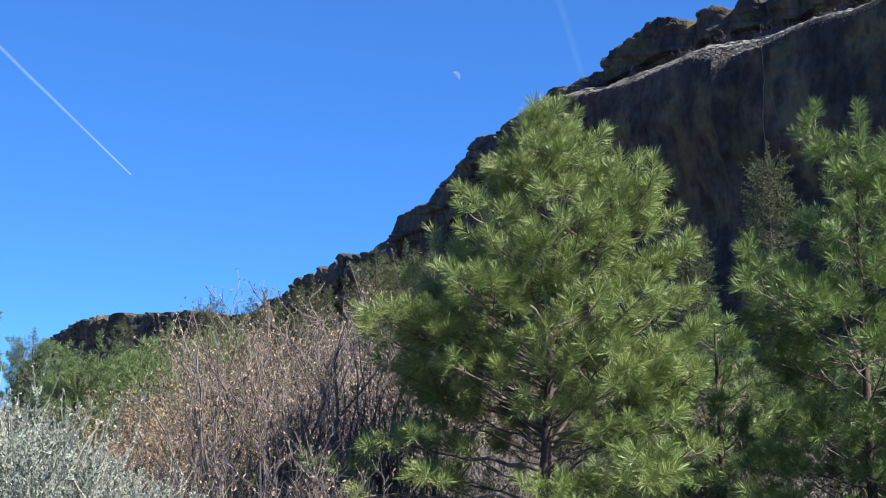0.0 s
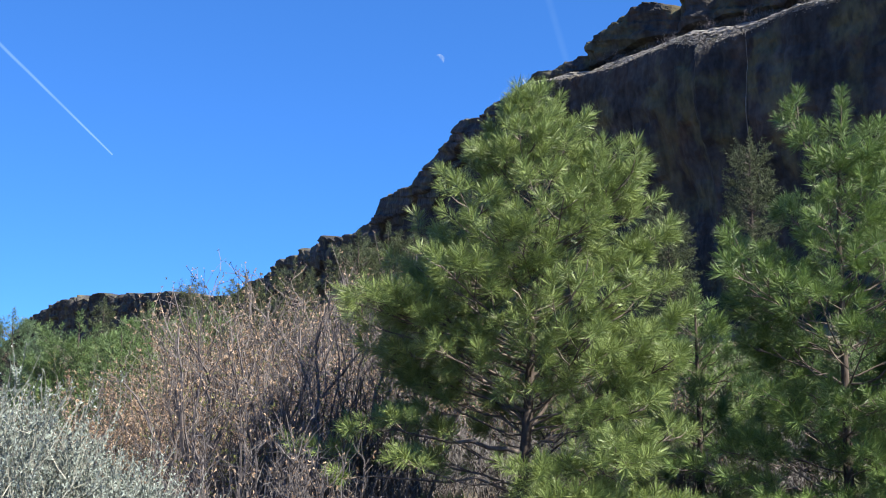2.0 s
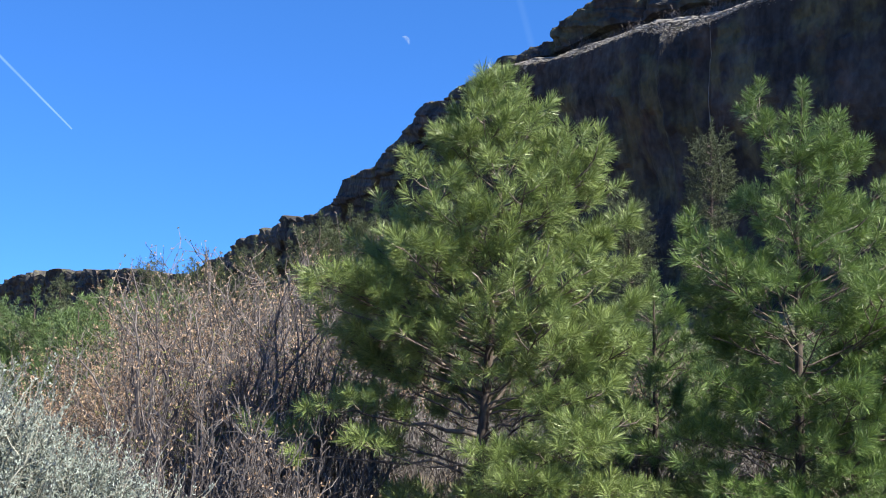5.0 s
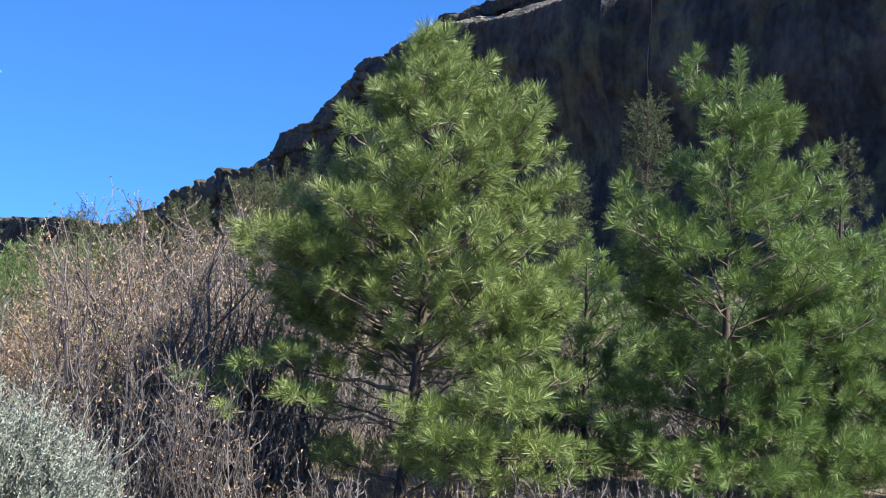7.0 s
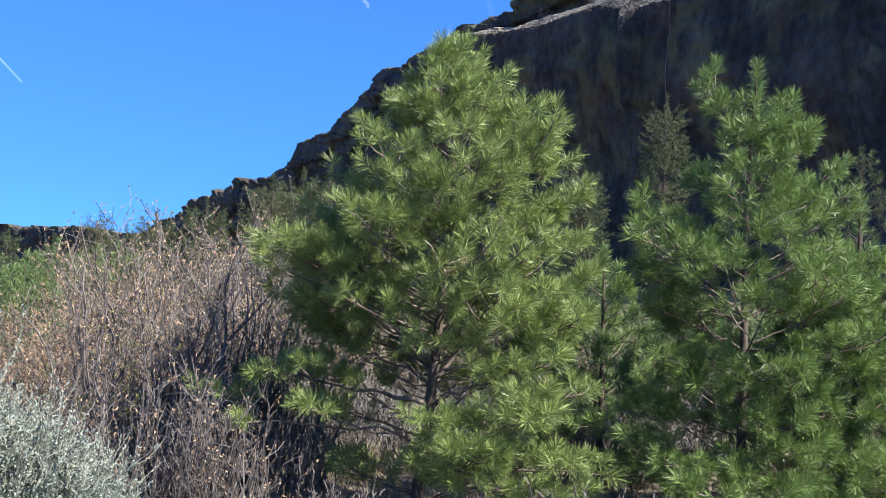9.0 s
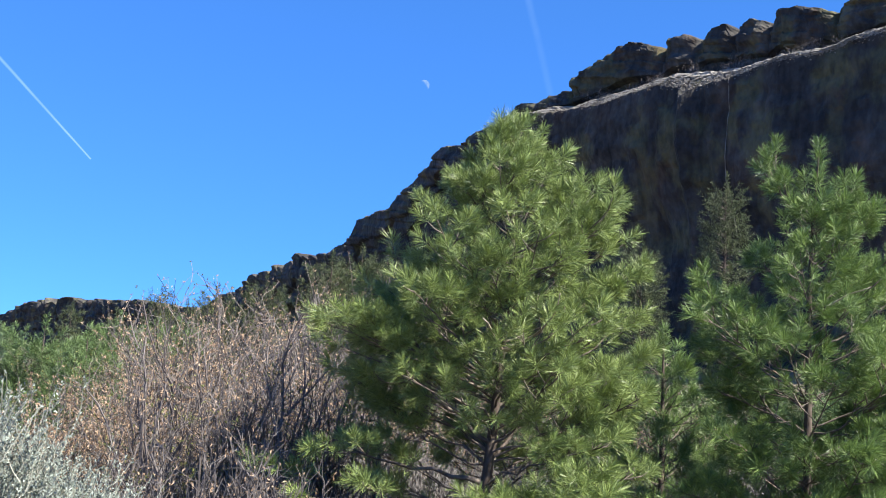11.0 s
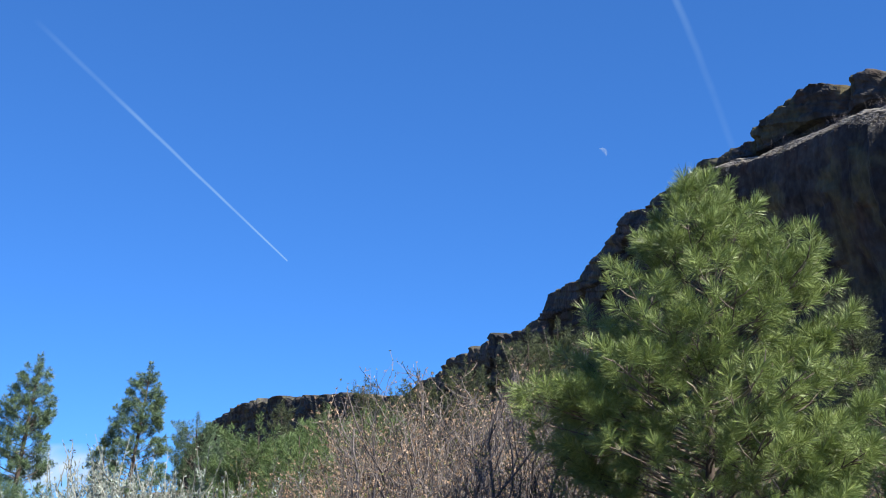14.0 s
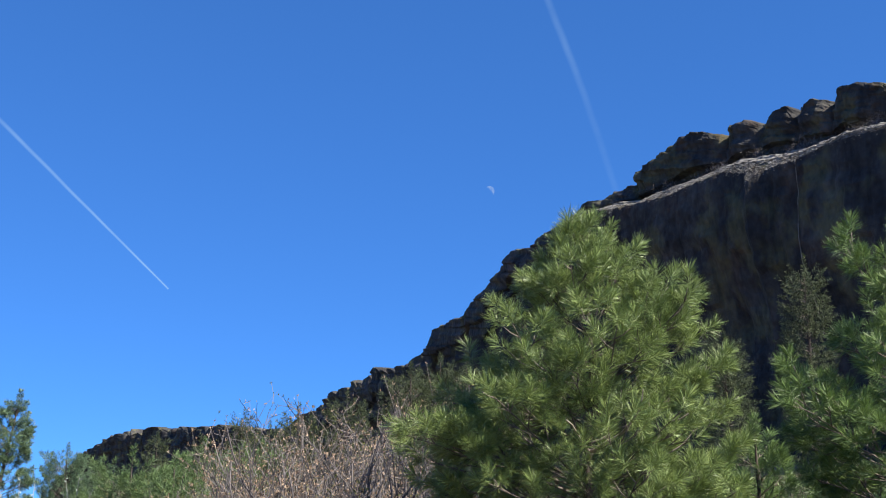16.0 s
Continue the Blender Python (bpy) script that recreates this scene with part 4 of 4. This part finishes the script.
for k, (az, d, h, w) in enumerate([(-8.4, 14.6, 3.2, 0.9), (-11.5, 15.0, 3.1, 0.9), (-4.5, 15.0, 3.1, 0.9), (-14.6, 14.6, 2.2, 0.9), (-6.6, 14.0, 3.0, 0.9), (-10.0, 13.2, 2.6, 0.9), (-2.6, 14.2, 3.0, 0.9)]):
    willow(on_ground(az, d * FAR), EYE + (h - EYE) * FAR, w * FAR, 110 + k, "willow shrub still holding some olive-yellow leaves", 24, STEM_TAN, LEAF_OLIVE, 4.0)
for k, (az, d, h, w) in enumerate([(-7.8, 11.6, 2.2, 0.7), (-4.2, 11.8, 2.3, 0.7), (-10.4, 11.0, 1.8, 0.7), (-1.8, 12.6, 2.5, 0.8)]):
    willow(on_ground(az, d), h, w, 190 + k, "slender willow with sparse olive leaves in the thicket", 16, STEM_DARK, LEAF_OLIVE, 1.8)
for k, (az, d, h, w) in enumerate([(-16.4, 8.2, 1.1, 0.7), (0.5, 14.2, 1.5, 0.9), (12.5, 13.4, 1.6, 0.8), (15.0, 13.8, 1.5, 0.8), (9.8, 13.6, 1.4, 0.8), (25.0, 13.6, 1.4, 0.8), (-1.6, 14.4, 1.5, 0.9), (3.0, 14.2, 1.4, 0.9), (5.5, 14.5, 1.5, 0.9), (7.8, 14.3, 1.4, 0.9), (-4.2, 14.0, 1.4, 0.9), (-6.4, 13.6, 1.3, 0.9), (-8.8, 13.0, 1.2, 0.9), (-11.0, 12.6, 1.1, 0.9), (17.5, 14.0, 1.5, 0.9), (-5.8, 10.8, 1.4, 0.7), (-8.2, 10.8, 1.2, 0.7), (-3.6, 11.1, 1.2, 0.6), (-1.2, 11.0, 1.0, 0.6), (-7.2, 9.6, 0.7, 0.6), (-5.2, 9.6, 0.6, 0.6), (1.0, 9.3, 0.6, 0.5), (6.8, 9.6, 0.5, 0.5), (9.4, 9.6, 0.5, 0.5), (12.4, 9.6, 0.6, 0.6), (16.0, 9.7, 0.5, 0.5), (18.4, 9.4, 0.5, 0.5), (21.0, 9.3, 0.5, 0.5), (23.6, 9.5, 0.5, 0.5), (26.4, 9.7, 0.5, 0.5)]):
    # brush in the pine's shadow gets paler grey twigs: fill light put into the colour
    willow(on_ground(az, d), h, w, 130 + k, "low grey dry brush without leaves", 42 if d > 11.5 else 22, STEM_GREY if d > 11.5 or -9 < az < 0 else STEM_RED, LEAF_GOLD, 0.0, "low dry brush", stout=1.0 if d > 11.5 else 1.5, loose=1.0 if d > 11.5 else 0.6)
for k, (az, d, h, w) in enumerate([(-11.8, 9.4, 1.3, 0.5), (-9.2, 9.2, 1.5, 0.5), (-7.0, 9.2, 1.6, 0.55), (-5.2, 9.0, 1.3, 0.5), (-3.6, 9.3, 1.0, 0.5), (-6.2, 9.3, 1.5, 0.5)]):
    willow(on_ground(az, d), h, w, 210 + k, "thin bare willow at the near edge of the thicket", 14, STEM_DARK, LEAF_GOLD, 0.3, stout=0.8, loose=0.8)
for k, (az, d, h, w) in enumerate([(-20.5, 6.0, 1.84, 0.75), (-24.2, 6.4, 1.90, 0.7), (-29.2, 6.2, 1.15, 0.7), (-17.2, 6.3, 1.5, 0.6), (-14.4, 6.4, 1.28, 0.55), (-11.8, 6.8, 0.95, 0.5), (-33.5, 6.2, 1.05, 0.8)]):
    sagebrush(on_ground(az, d), h, w, 150 + k, shoots=360 if k == 1 else 300 if -28 < az < -13 else 150)


def dry_grass():
    g = np.random.default_rng(3)
    n = 26000
    az, d = g.uniform(-38, 42, n), g.uniform(8.0, 16.5, n)
    x, y = d * np.sin(np.radians(az)), d * np.cos(np.radians(az))
    st = np.stack([x, y, ground_height(x, y) - 0.02], -1)
    s = Soup()
    leaves(s, st, g.normal(0, 0.45, (n, 3)) + np.array([0, 0, 1.0]), 0.22, 0.005, g)
    ob = new("dry_grass", s.mesh("dry_grass", GRASS))
    tagged(ob, "dry pale grass between the shrubs", "grass", kind="stuff")


def hillside_brush():
    """Low dull shrubs scattered up the slope below the cliff."""
    g = np.random.default_rng(4)
    s = Soup()
    for _ in range(520):
        az, d = g.uniform(-30, 45), g.uniform(15, 95)
        p = bearing(az, d)
        p.z = float(ground_height(p.x, p.y))
        n, r = 60, g.uniform(0.5, 1.1) * (0.7 + d / 90)
        st = np.array(p) + g.normal(0, 0.4, (n, 3)) * np.array([r, r, 0.15])
        leaves(s, st, g.normal(0, 0.6, (n, 3)) + np.array([0, 0, 0.9]), r * 1.1, 0.035 * (0.6 + d / 60), g)
    ob = new("hillside_brush", s.mesh("hillside_brush", NEEDLES_DULL))
    tagged(ob, "low dull green shrubs on the slope", "shrubs", kind="stuff")


dry_grass()
hillside_brush()


# ---- brush on the ledge, dead tree on the rim, rill in the rock ----
def rim_brush():
    g = np.random.default_rng(12)
    for az in (10.4, 10.7, 13.1, 13.4, 15.2, 16.9, 17.3, 17.7, 18.3, 20.0, 20.9, 22.4, 12.2):
        p = CLIFF_SHELF[int(np.argmin(np.abs(CLIFF_AZ - az)))]
        root = thing("ledge_bush", p, "bare reddish bush on the cliff ledge", "shrub", "ledge bushes")
        s, k = Soup(), g.uniform(0.6, 1.1)
        st = g.normal(0, 0.6, (70, 3)) * np.array([1, 1, 0.1])
        main = strands(s, st, g.normal(0, 0.5, (70, 3)) + np.array([0, 0, 1]), k * g.uniform(0.5, 1.3, 70), np.full(70, 0.013), g, 4, 0.1, 0.2, 3)
        q, w, _ = branch_off(main, 6, g, 0.2, 0.7)
        strands(s, q, w, k * g.uniform(0.2, 0.5, len(q)), np.full(len(q), 0.009), g, 3, 0.1, 0.2, 1)
        part("stem_tangle", s, STEM_RED, root, kind="stuff")


def dead_tree():
    g = np.random.default_rng(8)
    p = CLIFF_CREST[int(np.argmin(np.abs(CLIFF_AZ - 23.75)))]
    root = thing("dead_tree", p, "small leafless dead tree on the cliff rim", "tree")
    s = Soup()
    s.tube([(0, 0, -0.4), (0.05, 0, 1.2), (-0.05, 0, 2.4), (0.05, 0, 3.6)], [0.10, 0.08, 0.06, 0.03], 6)
    part("trunk", s, STEM, root)
    s = Soup()
    z = g.uniform(1.0, 3.5, 16)
    strands(s, np.stack([0 * z, 0 * z, z], -1), g.normal(0, 1, (16, 3)) * np.array([1, 1, 0.25]) + np.array([0, 0, 0.3]), (3.9 - z) * 0.5 + 0.3, np.full(16, 0.035), g, 4, 0.1, 0.2, 3)
    part("crown", s, STEM, root, kind="stuff")


rim_brush()
dead_tree()


# ---- in the sky: moon by day, two contrails, a low cloud ----
def veil(name, soup, values, mat, label, category):
    me = soup.mesh(name, mat, True)
    at = me.attributes.new("veil", "FLOAT", "POINT")
    at.data.foreach_set("value", np.asarray(values, np.float32))
    ob = new(name, me)
    ob.visible_shadow = False
    return tagged(ob, label, category)


def sky_spot(az, el, dist):
    p = bearing(az, dist * math.cos(radians(el)))
    return np.array([p.x, p.y, EYE + dist * math.sin(radians(el))])


def trail(name, start, end, w0, w1, mat, fade0, fade1, label, bow=0.0):
    """A vapour ribbon between two places in the sky (bearing, elevation), soft at its edges."""
    n, across, d = 60, 9, 4300
    s, values, v = Soup(), [], []
    a, b = sky_spot(*start, d), sky_spot(*end, d)
    way = unit(b - a)
    side = unit(np.cross(way, unit(a + b)))
    for i in range(n + 1):
        u = i / n
        w = w0 + (w1 - w0) * u
        c = a + (b - a) * u + side * bow * math.sin(math.pi * u) + side * 1.5 * w0 / 12 * noise.noise((u * 9, 3, 0))
        for k in range(across):
            q = k / (across - 1) * 2 - 1
            v.append(c + side * q * w)
            values.append((1 - q * q) ** 1.5 * (fade0 + (fade1 - fade0) * u ** 0.8))
    i, k = np.meshgrid(np.arange(n), np.arange(across - 1), indexing="ij")
    s.add(v, np.stack([i * across + k, i * across + k + 1, (i + 1) * across + k + 1, (i + 1) * across + k], -1).reshape(-1, 4))
    veil(name, s, values, mat, label, "contrail")


trail("contrail", (-28.9, 22.6), (-15.73, 11.8), 13, 3.8, CONTRAIL, 0.0, 1.0, "fresh white contrail across the blue sky")
trail("contrail", (3.6, 27.3), (7.4, 16.6), 17, 17, OLD_TRAIL, 1.0, 0.25, "faded older contrail above the cliff", 10)


def day_moon():
    """The lit part of the moon, towards the sun, up to its shadow line."""
    c = sky_spot(0.65, 17.17, 4400)
    out = unit(c)
    right = unit(np.cross(out, [0, 0, 1]))
    up = np.cross(right, out)
    lit, along = unit(right * 0.76 + up * 0.65), unit(right * 0.65 - up * 0.76)
    r = 20.0
    v, values, n, m = [], [], 24, 7
    for i in range(n + 1):
        a = math.pi * (i / n - 0.5)
        for k in range(m):
            q = k / (m - 1)
            x = math.cos(a) * (0.12 + 0.88 * q)
            v.append(c + (along * math.sin(a) + lit * x) * r)
            values.append(min(1, q * 2.2) * (0.55 + 0.45 * noise.noise((a * 2, q * 3, 1))) * (1 if k < m - 1 else 0.6))
    s = Soup()
    i, k = np.meshgrid(np.arange(n), np.arange(m - 1), indexing="ij")
    s.add(v, np.stack([i * m + k, i * m + k + 1, (i + 1) * m + k + 1, (i + 1) * m + k], -1).reshape(-1, 4))
    veil("moon", s, values, MOON, "pale half moon in the day sky", "moon")


def low_cloud():
    v, values, n, m = [], [], 30, 12
    for i in range(n + 1):
        for k in range(m + 1):
            a, b = i / n * 2 - 1, k / m * 2 - 1
            v.append(sky_spot(-26.0 + a * 2.6, 1.4 + b * 1.3, 4250))
            fall = max(0, 1 - math.hypot(a, b)) ** 0.7
            values.append(fall * max(0, 0.75 + 0.9 * noise.noise((a * 3 - b, b * 2.4, 4))))
    s = Soup()
    i, k = np.meshgrid(np.arange(n), np.arange(m), indexing="ij")
    w = m + 1
    s.add(v, np.stack([i * w + k, i * w + k + 1, (i + 1) * w + k + 1, (i + 1) * w + k], -1).reshape(-1, 4))
    veil("cloud", s, values, CLOUD, "thin white cloud low over the horizon", "cloud")


day_moon()
low_cloud()
